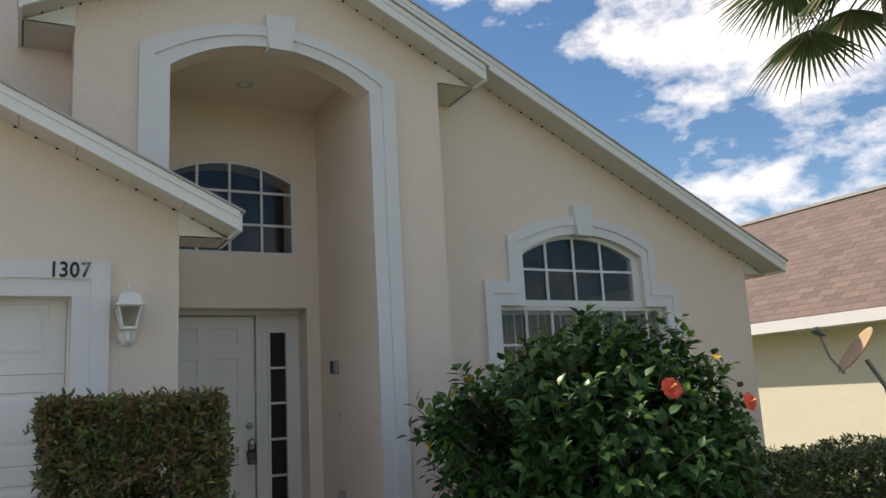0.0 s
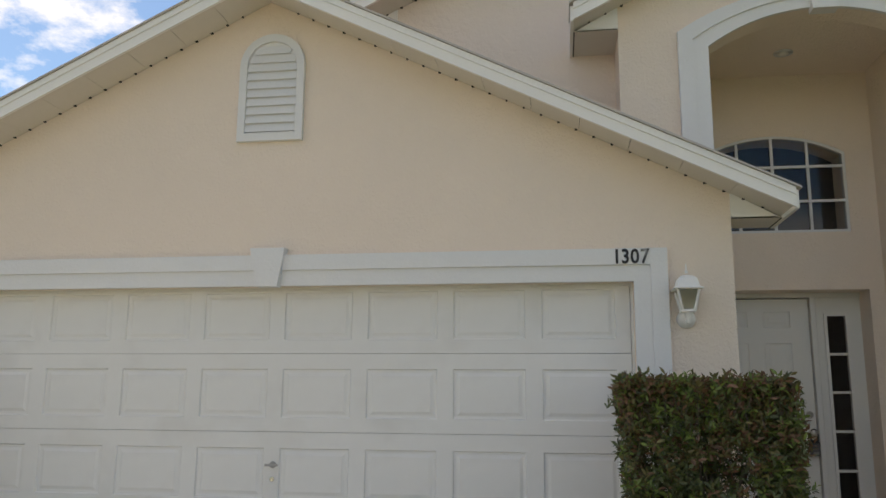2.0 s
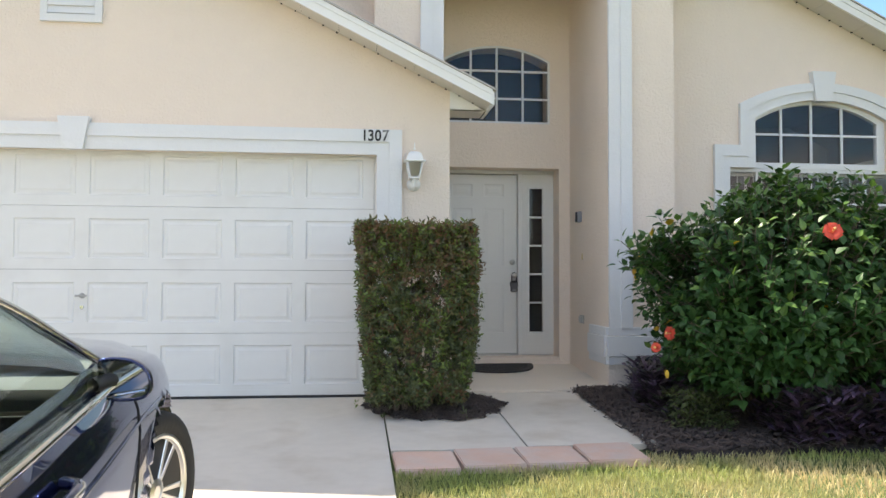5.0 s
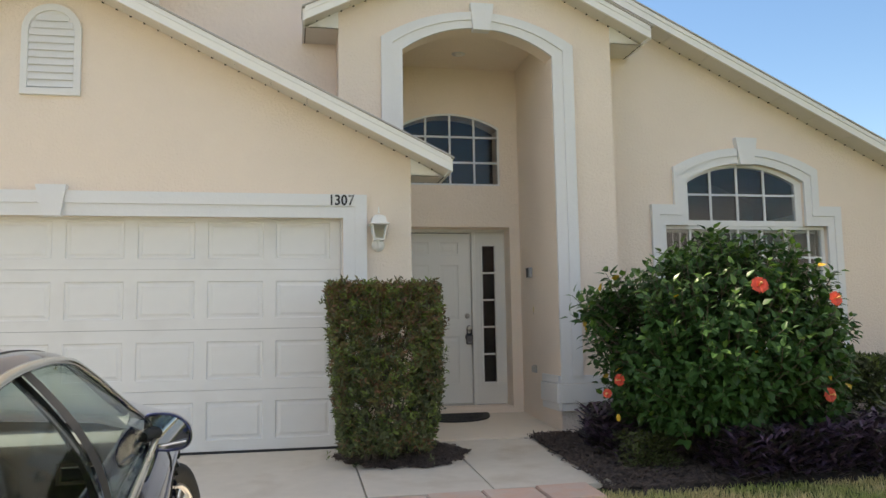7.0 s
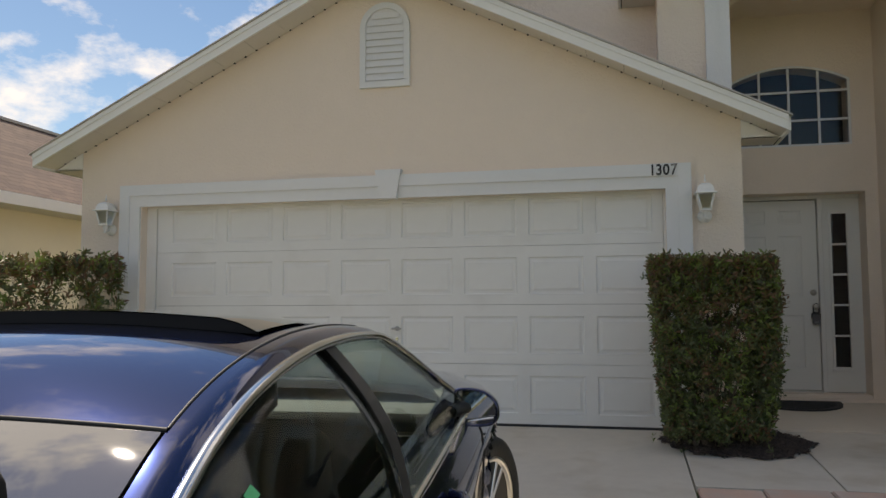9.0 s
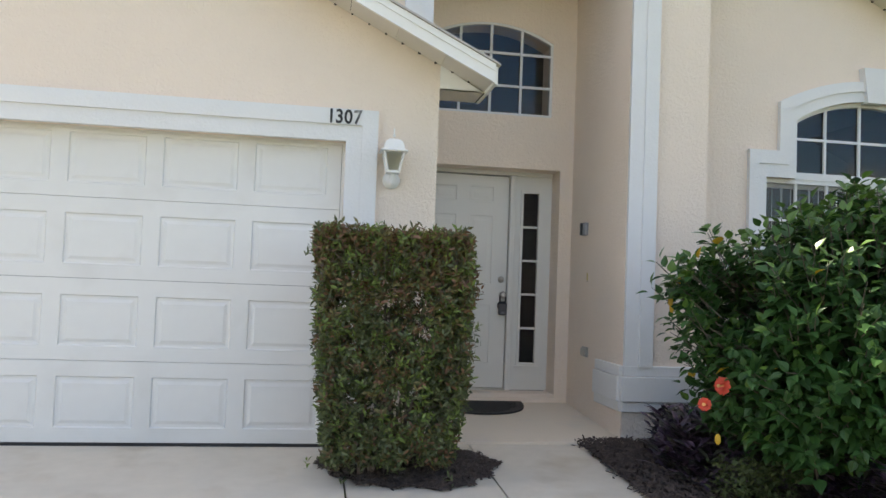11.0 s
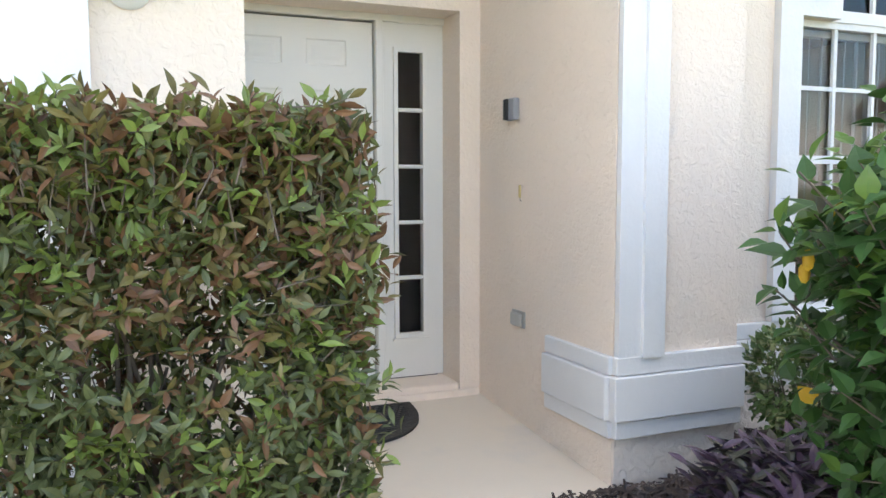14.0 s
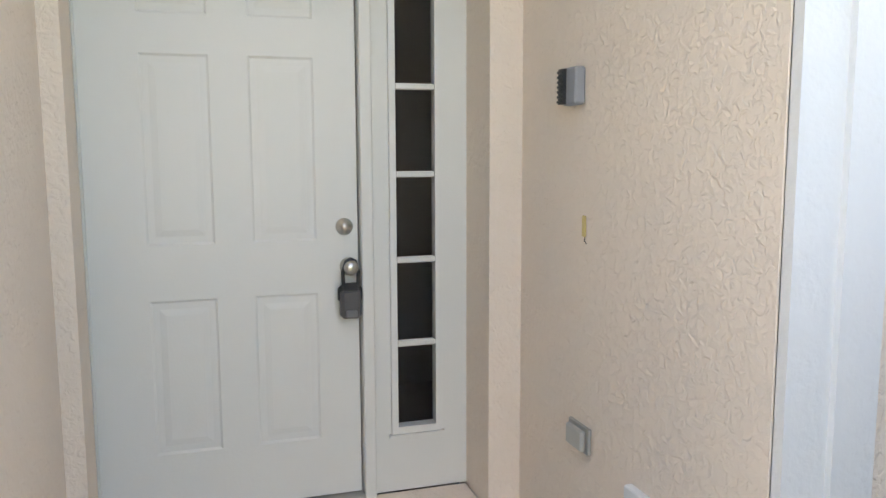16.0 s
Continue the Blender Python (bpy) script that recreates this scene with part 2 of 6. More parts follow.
PITCH = 0.49
G_PX, G_PZ = -2.57, 4.345
E_PX, E_PZ = 1.395, 4.975
wall = part("wall_garage", plate(gable(-5.77, 0.632, G_PX, G_PZ, PITCH, -0.3, 0.085), [rect(-5.08, 0.0, -0.29, 2.105)], 0.0, 0.2), M_STUCCO)
tagged(wall, "cream stucco garage front wall with a gable", "wall", kind="structure")
wall = part("wall_garage_side", boxes((0.43, 0.63, 0.2, 6.0, -0.3, 2.52)), M_STUCCO)
tagged(wall, "cream stucco side wall of the garage beside the porch", "wall", kind="structure")
wall = part("wall_garage_west", boxes((-5.77, -5.57, 0.2, 9.0, -0.3, 2.45)), M_STUCCO)
tagged(wall, "cream stucco outer side wall of the garage", "wall", kind="structure")

E_ARCH = arched(0.606, 2.149, -0.29, 3.83, 4.085)
wall = part("wall_entry", plate(gable(-0.02, 2.79, E_PX, E_PZ, PITCH, -0.3, 0.085), [E_ARCH], 0.3, 0.5), M_STUCCO)
tagged(wall, "cream stucco entry wall with a tall arched opening", "wall", kind="structure")
wall = part("wall_porch_right", boxes((2.143, 2.35, 0.502, 1.95, -0.3, 4.3), (2.143, 2.1485, 0.3025, 0.502, -0.3, 3.8)), M_STUCCO)
tagged(wall, "rough cream stucco side wall of the porch", "wall", kind="structure")
wall = part("wall_porch_left", boxes((0.44, 0.615, 0.5, 1.9, 2.45, 4.3)), M_STUCCO)
tagged(wall, "cream stucco side wall above the garage eave", "wall", kind="structure")
wall = part("wall_entry_left", boxes((-0.02, 0.18, 0.5, 0.72, 2.3, 4.2)), M_STUCCO)
tagged(wall, "cream stucco flank of the entry block", "wall", kind="structure")
wall = part("wall_entry_right", boxes((2.59, 2.79, 0.5, 0.74, -0.3, 4.2)), M_STUCCO)
tagged(wall, "cream stucco return of the entry pier", "wall", kind="structure")
A_WIN = arched(0.745, 1.922, 2.722, 3.41, 3.568)
wall = part("wall_porch_back", plate(rect(0.62, 2.15, -0.3, 4.3), [rect(0.692, 2.022, -0.29, 2.238), A_WIN], 1.60, 1.93), M_STUCCO)
tagged(wall, "cream stucco back wall of the porch round the door", "wall", kind="structure")
W_HOLE = [(3.53, 0.62), (5.50, 0.62), (5.50, 2.16), (5.23, 2.16)] + arc(3.80, 5.23, 2.66, 2.86) + [(3.80, 2.16), (3.53, 2.16)]
wall = part("wall_wing", plate([(2.79, -0.3), (6.70, -0.3), (6.70, 2.688), (2.79, 4.604)], [W_HOLE], 0.72, 0.92), M_STUCCO)
tagged(wall, "cream stucco wall of the right wing", "wall", kind="structure")
wall = part("wall_wing_side", boxes((6.50, 6.70, 0.92, 9.0, -0.3, 2.6)), M_STUCCO)
tagged(wall, "cream stucco end wall of the right wing", "wall", kind="structure")
U_PX, U_PZ = 0.61, 5.757
wall = part("wall_upper", plate([(-1.76, 2.4), (0.42, 2.4), (0.42, 4.3), (2.79, 4.3), (2.79, 4.604), (U_PX, U_PZ - 0.085), (-1.76, U_PZ - 0.085 - PITCH * 2.37)], [], 0.72, 0.92), M_STUCCO_UP)
tagged(wall, "shaded stucco main gable wall behind the garage roof", "wall", kind="structure")
wall = part("wall_upper_side", boxes((-1.76, -1.56, 0.92, 9.0, 2.4, 4.45)), M_STUCCO_UP)
tagged(wall, "stucco side wall of the upper storey", "wall", kind="structure")
wall = part("wall_back", boxes((-5.77, 6.70, 9.0, 9.2, -0.3, 2.7)), M_STUCCO)
tagged(wall, "plain stucco rear wall of the house", "wall", kind="structure")
# rooms behind the panes, their dimness put into a dark wall colour
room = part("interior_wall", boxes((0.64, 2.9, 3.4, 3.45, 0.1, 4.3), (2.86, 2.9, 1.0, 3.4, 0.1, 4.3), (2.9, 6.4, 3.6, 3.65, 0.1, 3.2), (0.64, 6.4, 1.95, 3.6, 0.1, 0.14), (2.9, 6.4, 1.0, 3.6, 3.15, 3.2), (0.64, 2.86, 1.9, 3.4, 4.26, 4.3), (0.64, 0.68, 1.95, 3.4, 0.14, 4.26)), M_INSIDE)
tagged(room, "plain room walls behind the windows, coloured dark to look unlit", "wall", kind="structure")
porch_ceiling = part("ceiling", boxes((0.62, 2.14, 0.5, 1.6, 4.11, 4.15)), M_STUCCO)
tagged(porch_ceiling, "flat stucco ceiling of the porch recess", "ceiling", kind="structure")


# ---- roofs, fascias and soffits ----
def slope_board(bm, xa, za, xb, zb, y0, y1, top, bottom):
    """A sloping board in the xz plane whose upper line runs from (xa, za) to (xb, zb), from top to bottom below that line."""
    vs = [bm.verts.new((x, y, z)) for y in (y0, y1) for x, z in ((xa, za - top), (xb, zb - top), (xb, zb - bottom), (xa, za - bottom))]
    for f in ((0, 1, 2, 3), (7, 6, 5, 4), (0, 4, 5, 1), (1, 5, 6, 2), (2, 6, 7, 3), (3, 7, 4, 0)):
        bm.faces.new([vs[i] for i in f])


FASCIA = 0.125


def roof(name, label, px, pz, x_left, x_right, y0, y1, wall_y, sides=("l", "r"), cut=None, seam=0.31):
    """A gable roof: shingled slabs, rake fascias at y0, soffit panels back to the wall at wall_y."""
    root = thing(name, label, "roof", "structure")
    ends = {"l": x_left, "r": x_right}
    for s in sides:
        xe = ends[s]
        ze = pz - PITCH * abs(xe - px)
        bm = bmesh.new()
        if cut and s == "r":
            slope_board(bm, xe, ze, px, pz, y0 + 0.025, cut[1], 0.0, 0.05)
            slope_board(bm, cut[0], pz - PITCH * abs(cut[0] - px), px, pz, cut[1], y1, 0.0, 0.05)
        else:
            slope_board(bm, xe, ze, px, pz, y0 + 0.025, y1, 0.0, 0.05)
        part("roof_slab", bm, M_SHINGLE, root)
        bm = bmesh.new()
        out = 0.03 if s == "r" else -0.03
        slope_board(bm, xe + out, ze - abs(out) * PITCH + 0.014, px, pz + 0.014, y0 - 0.025, y0 + 0.3, 0.0, 0.013)
        part("shingle_edge", bm, M_SHINGLE_EDGE, root)
        bm = bmesh.new()
        slope_board(bm, xe, ze, px, pz, y0, y0 + 0.024, 0.0, FASCIA)
        part("fascia", bm, M_FASCIA, root)
        bm = bmesh.new()
        slope_board(bm, xe, ze, px, pz, y0 - 0.010, y0 - 0.001, 0.002, 0.05)
        part("drip_edge", bm, M_FASCIA, root)
        # soffit panels with open seams
        length = abs(px - xe)
        n = max(1, int(length / seam))
        w = length / n
        for i in range(n):
            a = xe + (px - xe) * (i + 0.005) / n
            b = xe + (px - xe) * (i + 0.994) / n
            bm = bmesh.new()
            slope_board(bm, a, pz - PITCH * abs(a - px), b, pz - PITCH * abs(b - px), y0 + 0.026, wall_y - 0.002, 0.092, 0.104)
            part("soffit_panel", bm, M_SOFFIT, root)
        bm = bmesh.new()
        for i in range(1, int(length / 0.118)):
            x = xe + (px - xe) * i * 0.118 / length
            zd = pz - PITCH * abs(x - px) - 0.104
            r = 0.006 + 0.004 * math.sin(i * 2.7) ** 2
            box(bm, x - r, x + r, wall_y - 0.022, wall_y - 0.003, zd - 0.007, zd + 0.004)
        part("vent_gap", bm, M_GAP, root)
        bm = bmesh.new()
        slope_board(bm, xe, ze, px, pz, y0 + 0.026, wall_y + 0.02, 0.070, 0.088)
        part("soffit_backing", bm, M_GAP, root)
    return root


def eave(root, x_wall, x_tip, z_top, y0, y1, wall_y):
    """Boxed level eave along the side of a roof: upright fascia, level soffit, and the upright triangle that closes it in the plane of the front wall."""
    s = 1 if x_tip > x_wall else -1
    xa, xb = sorted((x_wall, x_tip))
    zb = z_top - FASCIA + 0.004
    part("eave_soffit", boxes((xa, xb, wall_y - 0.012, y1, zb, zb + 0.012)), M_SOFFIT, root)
    t = sorted((x_tip - s * 0.002, x_tip + s * 0.022))
    part("eave_fascia", boxes((t[0], t[1], y0 + 0.026, y1, zb - 0.006, z_top - 0.012)), M_FASCIA, root)
    g = sorted((x_tip - s * 0.012, x_tip - s * 0.003))
    part("soffit_gap", boxes((g[0], g[1], wall_y - 0.012, y1, zb - 0.0015, zb + 0.004)), M_GAP, root)
    meet = x_tip - s * 0.03
    top = z_top + PITCH * abs(x_tip - x_wall) - 0.100
    part("eave_return", plate([(x_wall, zb + 0.002), (meet, zb + 0.002), (meet, zb + 0.016), (x_wall, top)], [], wall_y - 0.012, wall_y + 0.01), M_FASCIA, root)
    # rake soffit carried on over the tip
    bm = bmesh.new()
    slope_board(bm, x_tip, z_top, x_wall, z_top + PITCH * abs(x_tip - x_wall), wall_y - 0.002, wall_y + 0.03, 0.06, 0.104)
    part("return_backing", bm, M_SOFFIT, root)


garage_roof = roof("roof_garage", "garage gable roof with white fascia and vented soffit", G_PX, G_PZ, -6.09, 0.95, -0.34, 9.0, 0.0, cut=(0.44, 0.29))
eave(garage_roof, 0.632, 0.95, G_PZ - PITCH * 3.52, -0.34, 0.29, 0.0)
eave(garage_roof, -5.77, -6.09, G_PZ - PITCH * 3.52, -0.34, 9.0, 0.0)
entry_roof = roof("roof_entry", "small gable roof over the entry with white fascia", E_PX, E_PZ, -0.345, 3.135, 0.06, 3.0, 0.3, seam=0.40)
eave(entry_roof, -0.02, -0.345, E_PZ - PITCH * 1.74, 0.06, 0.72, 0.3)
eave(entry_roof, 2.79, 3.135, E_PZ - PITCH * 1.74, 0.06, 0.72, 0.3)
main_roof = roof("roof_main", "main house gable roof with long white rake fascias", U_PX, U_PZ, -2.08, 6.98, 0.40, 9.0, 0.72, seam=0.42)
eave(main_roof, -1.76, -2.08, U_PZ - PITCH * 2.69, 0.40, 9.0, 0.72)
eave(main_roof, 6.70, 6.98, U_PZ - PITCH * 6.37, 0.40, 9.0, 0.72)


# ---- white trim ----
garage_trim = thing("trim_garage", "white two-step stucco trim round the garage door", "trim", "structure")


def u_band(x0, x1, z1, w, y0, y1, z0=-0.25):
    return boxes((x0, x0 + w, y0, y1, z0, z1), (x1 - w, x1, y0, y1, z0, z1), (x0 + w, x1 - w, y0, y1, z1 - w, z1))


part("outer_band", u_band(-5.303, 0.214, 2.314, 0.107, -0.045, 0.002), M_TRIM, garage_trim)
part("inner_band", u_band(-5.196, 0.107, 2.207, 0.108, -0.028, 0.012), M_TRIM, garage_trim)
part("keystone", plate([(-2.555, 2.09), (-2.405, 2.09), (-2.36, 2.36), (-2.61, 2.36)], [], -0.075, 0.01), M_TRIM, garage_trim)
for a, b in ((-5.77, -5.08),):
    part("base_band", boxes((a, b, -0.05, 0.002, 0.33, 0.52), (a, b, -0.035, 0.002, 0.25, 0.327), (a, b, -0.035, 0.002, 0.523, 0.60), bevel=0.006), M_TRIM, garage_trim)

e_out = [(0.395, 0.59), (0.606, 0.59), (0.606, 3.83)] + arc(0.606, 2.149, 3.83, 4.085)[::-1][1:] + [(2.149, 0.59), (2.366, 0.59), (2.366, 3.945)] + arc(0.395, 2.366, 3.945, 4.245)[1:]
e_mid_in = [(0.50, 0.59), (0.606, 0.59), (0.606, 3.83)] + arc(0.606, 2.149, 3.83, 4.085)[::-1][1:] + [(2.149, 0.59), (2.258, 0.59), (2.258, 3.887)] + arc(0.50, 2.258, 3.887, 4.165)[1:]
e_mid_out = [(0.395, 0.59), (0.50, 0.59), (0.50, 3.887)] + arc(0.50, 2.258, 3.887, 4.165)[::-1][1:] + [(2.258, 0.59), (2.366, 0.59), (2.366, 3.945)] + arc(0.395, 2.366, 3.945, 4.245)[1:]
entry_trim = thing("trim_entry", "white two-step trim round the tall entry arch", "trim", "structure")
part("inner_band", plate(e_mid_in, [], 0.272, 0.31), M_TRIM, entry_trim)
part("outer_band", plate(e_mid_out, [], 0.255, 0.302), M_TRIM, entry_trim)
part("keystone", plate([(1.32, 4.055), (1.495, 4.055), (1.533, 4.33), (1.293, 4.33)], [], 0.225, 0.33), M_TRIM, entry_trim)


def base_band(root, x0, x1, y, wrap=None):
    """The stepped white band low on the walls; wrap: how far it turns the corner inward along x0."""
    for z0, z1, d in ((0.252, 0.325, 0.030), (0.329, 0.515, 0.046), (0.519, 0.596, 0.030)):
        bm = boxes((x0 - (d - 0.02 if wrap else 0), x1 + d * 0.3, y - d, y + 0.002, z0, z1), bevel=0.004)
        if wrap:
            box(bm, 2.132 - (d - 0.018), 2.149, y + 0.002, wrap, z0, z1, bevel=0.004)
        part("base_band", bm, M_TRIM, root)


base_band(entry_trim, 2.149, 2.79, 0.30, wrap=0.83)
part("plinth", boxes((2.152, 2.785, 0.297, 0.304, -0.2, 0.250)), M_STUCCO_BASE, entry_trim)
wing_trim = thing("trim_wing", "white stepped trim round the arched front window", "trim", "structure")
base_band(wing_trim, 2.81, 6.70, 0.72)
part("plinth", boxes((2.81, 6.70, 0.712, 0.722, -0.2, 0.250)), M_STUCCO_BASE, wing_trim)
a_o, a_m, a_i = arc(3.636, 5.394, 2.80, 3.03), arc(3.72, 5.31, 2.73, 2.945), arc(3.80, 5.23, 2.66, 2.86)
w_in = [(3.53, 0.60), (3.53, 2.16), (3.80, 2.16), (3.80, 2.66)] + a_i[::-1][1:] + [(5.23, 2.16), (5.50, 2.16), (5.50, 0.60)]
w_mid = [(3.45, 0.60), (3.45, 2.27), (3.72, 2.27), (3.72, 2.73)] + a_m[::-1][1:] + [(5.31, 2.27), (5.58, 2.27), (5.58, 0.60)]
w_out = [(3.366, 0.60), (3.366, 2.382), (3.636, 2.382), (3.636, 2.80)] + a_o[::-1][1:] + [(5.394, 2.382), (5.664, 2.382), (5.664, 0.60)]
part("inner_band", plate(w_mid + w_in[::-1], [], 0.692, 0.722), M_TRIM, wing_trim)
part("outer_band", plate(w_out + w_mid[::-1], [], 0.675, 0.722), M_TRIM, wing_trim)
part("keystone", plate([(4.43, 2.84), (4.60, 2.84), (4.642, 3.141), (4.388, 3.141)], [], 0.645, 0.74), M_TRIM, wing_trim)


# ---- pressed panels for doors ----
def panel_mesh(name, w, h, material, lip=0.026, deep=0.011, field=0.004):
    """One pressed panel: a sunken groove round a raised field, front at y = 0, facing -y."""
    bm = bmesh.new()
    loops = []
    for inset, d in ((0.0, 0.0), (0.008, deep), (lip, deep), (lip + 0.022, field)):
        loops.append([bm.verts.new((x, d, z)) for x, z in ((inset, inset), (w - inset, inset), (w - inset, h - inset), (inset, h - inset))])
    for a, b in zip(loops, loops[1:]):
        for i in range(4):
            bm.faces.new((a[i], a[(i + 1) % 4], b[(i + 1) % 4], b[i]))
    bm.faces.new(loops[-1])
    me = bpy.data.meshes.new(name)
    bm.to_mesh(me)
    bm.free()
    me.materials.append(material)
    return me


# ---- garage door ----
garage_door = thing("garage_door", "white pressed-steel sectional garage door, closed", "garage door", "structure")
G_X = [-4.86 + 0.6 * i for i in range(9)]
G_Z = [0.035, 0.567, 1.105, 1.640, 2.150]
g_panel = panel_mesh("panel", 0.49, 0.335, M_GDOOR)
for r in range(4):
    z0, z1 = G_Z[r], G_Z[r + 1]
    pz0 = z0 + 0.095
    holes = [rect(G_X[c] + 0.055, G_X[c] + 0.545, pz0, pz0 + 0.335) for c in range(8)]
    section = part("door_section", plate(rect(-4.97, -0.02, z0 + 0.0014, z1 - 0.0014), holes, 0.12, 0.16), M_GDOOR, garage_door)
    for c in range(8):
        shared("panel", g_panel, section, Matrix.Translation((G_X[c] + 0.055, 0.1202, pz0)))
part("door_backing", boxes((-5.05, -0.01, 0.165, 0.18, -0.1, 2.2)), M_GAP, garage_door)
part("bottom_seal", boxes((-4.97, -0.02, 0.125, 0.155, 0.012, 0.034)), M_BLACK, garage_door)
part("door_stop", boxes((-5.08, -4.975, 0.10, 0.2, -0.2, 2.105), (-0.017, 0.0, 0.10, 0.2, -0.2, 2.105), (-4.975, -0.017, 0.10, 0.118, 2.09, 2.105)), M_GDOOR, garage_door)
bm = bmesh.new()
bmesh.ops.create_cone(bm, cap_ends=True, segments=16, radius1=0.024, radius2=0.02, depth=0.014, matrix=pose(-2.447, 0.113, 0.885, 90))
box(bm, -2.495, -2.40, 0.085, 0.097, 0.877, 0.893, bevel=0.003)
box(bm, -2.455, -2.439, 0.09, 0.115, 0.878, 0.892)
part("handle", bm, mat("dull_steel", (0.33, 0.33, 0.33), 0.4, metal=0.7), garage_door, "metal T-shaped turn handle")
bm = bmesh.new()
bmesh.ops.create_cone(bm, cap_ends=True, segments=16, radius1=0.017, radius2=0.015, depth=0.01, matrix=pose(-2.447, 0.115, 0.79, 90))
part("lock_cylinder", bm, M_CHROME, garage_door)

# ---- front door and sidelight ----
front_door = thing("door_1", "off-white six-panel front door, closed, with a key box on the knob", "door", "structure")
D_Y = 1.85
rows_ = ((0.44, 0.985), (1.175, 1.815), (1.945, 2.085))
cols_ = ((0.885, 1.108), (1.235, 1.458))
holes = [rect(a, b, c, d) for a, b in cols_ for c, d in rows_]
leaf = part("door_leaf", plate(rect(0.70, 1.606, 0.218, 2.190), holes, D_Y, D_Y + 0.045), M_DOOR, front_door)
for a, b in cols_:
    for c, d in rows_:
        shared("panel", panel_mesh("panel", b - a, d - c, M_DOOR, lip=0.03, deep=0.006, field=0.002), leaf, Matrix.Translation((a, D_Y + 0.0002, c)))
part("frame", boxes((0.692, 0.70, D_Y - 0.03, D_Y + 0.08, 0.2, 2.2), (1.612, 1.655, D_Y - 0.045, D_Y + 0.08, 0.2, 2.2), (0.692, 2.022, D_Y - 0.03, D_Y + 0.08, 2.2, 2.245), bevel=0.004), M_DOOR, front_door)
part("threshold", boxes((0.692, 1.612, D_Y - 0.05, D_Y + 0.08, 0.196, 0.214)), mat("threshold_metal", (0.45, 0.43, 0.40), 0.4, metal=0.8), front_door, "worn metal threshold")
part("door_gap", boxes((0.70, 2.02, D_Y + 0.05, D_Y + 0.06, 0.2, 0.40), (0.70, 1.655, D_Y + 0.05, D_Y + 0.06, 0.4, 2.2)), M_GAP, front_door)
sidelight = part("sidelight", plate(rect(1.657, 2.022, 0.2, 2.2), [rect(1.742, 1.898, 0.452, 2.046)], D_Y - 0.005, D_Y + 0.04), M_DOOR, front_door, "narrow sidelight with five dark panes")
part("sidelight_bead", plate(rect(1.722, 1.918, 0.43, 2.066), [rect(1.746, 1.894, 0.456, 2.042)], D_Y - 0.022, D_Y - 0.004), M_DOOR, sidelight)
part("sidelight_sill", boxes((1.712, 1.928, D_Y - 0.028, D_Y - 0.004, 0.414, 0.428)), M_DOOR, sidelight)
for i in range(1, 5):
    z = 0.46 + i * 0.3156
    part("muntin", boxes((1.746, 1.894, D_Y - 0.018, D_Y + 0.01, z - 0.011, z + 0.011), bevel=0.004), M_DOOR, sidelight)
for i in range(5):
    pane = part("pane", boxes((1.746, 1.894, D_Y + 0.012, D_Y + 0.016, 0.46 + i * 0.3156 + 0.005, 0.46 + (i + 1) * 0.3156 - 0.005)), M_GLASS, sidelight)


def lathe(profile, m, segs=24):
    """A turned solid about the local z axis, from (radius, height) pairs."""
    bm = bmesh.new()
    rings = []
    for r, h in profile:
        rings.append([bm.verts.new(m @ Vector((r * math.cos(2 * math.pi * i / segs), r * math.sin(2 * math.pi * i / segs), h))) for i in range(segs)])
    for a, b in zip(rings, rings[1:]):
        for i in range(segs):
            bm.faces.new((a[i], a[(i + 1) % segs], b[(i + 1) % segs], b[i]))
    bm.faces.new(rings[0][::-1])
    bm.faces.new(rings[-1])
    return bm


M_NICKEL = mat("nickel", (0.55, 0.53, 0.49), 0.28, metal=1.0, vary=0.06)
M_KEYBOX = mat("keybox_grey", (0.07, 0.07, 0.075), 0.5, vary=0.1)
part("deadbolt", lathe(((0.031, 0.0), (0.031, 0.008), (0.024, 0.016), (0.020, 0.02), (0.020, 0.024)), pose(1.556, D_Y, 1.222, 90)), M_NICKEL, leaf, smooth=True)
part("knob", lathe(((0.033, 0.0), (0.032, 0.007), (0.012, 0.014), (0.012, 0.034), (0.024, 0.040), (0.027, 0.052), (0.022, 0.062), (0.008, 0.066)), pose(1.570, D_Y, 1.077, 90)), M_NICKEL, leaf, smooth=True)
keybox = part("key_box", boxes((1.530, 1.606, D_Y - 0.062, D_Y - 0.018, 0.892, 1.000), bevel=0.012), M_KEYBOX, leaf, "grey realtor key box hanging on the knob")
part("bumper", boxes((1.524, 1.612, D_Y - 0.055, D_Y - 0.006, 0.94, 1.02), bevel=0.02), M_BLACK, keybox)
part("dial", boxes((1.548, 1.588, D_Y - 0.07, D_Y - 0.061, 0.900, 0.925), bevel=0.003), mat("dial_grey", (0.16, 0.16, 0.17), 0.4), keybox)
bm = bmesh.new()
pts = [(1.545, 1.005), (1.543, 1.06), (1.556, 1.098), (1.572, 1.106), (1.588, 1.098), (1.599, 1.06), (1.597, 1.005)]
for (a, b), (c, d) in zip(pts, pts[1:]):
    v = Vector((c - a, 0, d - b))
    m = Matrix.Translation(((a + c) / 2, D_Y - 0.034, (b + d) / 2)) @ v.to_track_quat("Z", "Y").to_matrix().to_4x4()
    bmesh.ops.create_cone(bm, cap_ends=True, segments=8, radius1=0.007, radius2=0.007, depth=v.length + 0.006, matrix=m)
part("shackle", bm, M_BLACK, keybox)


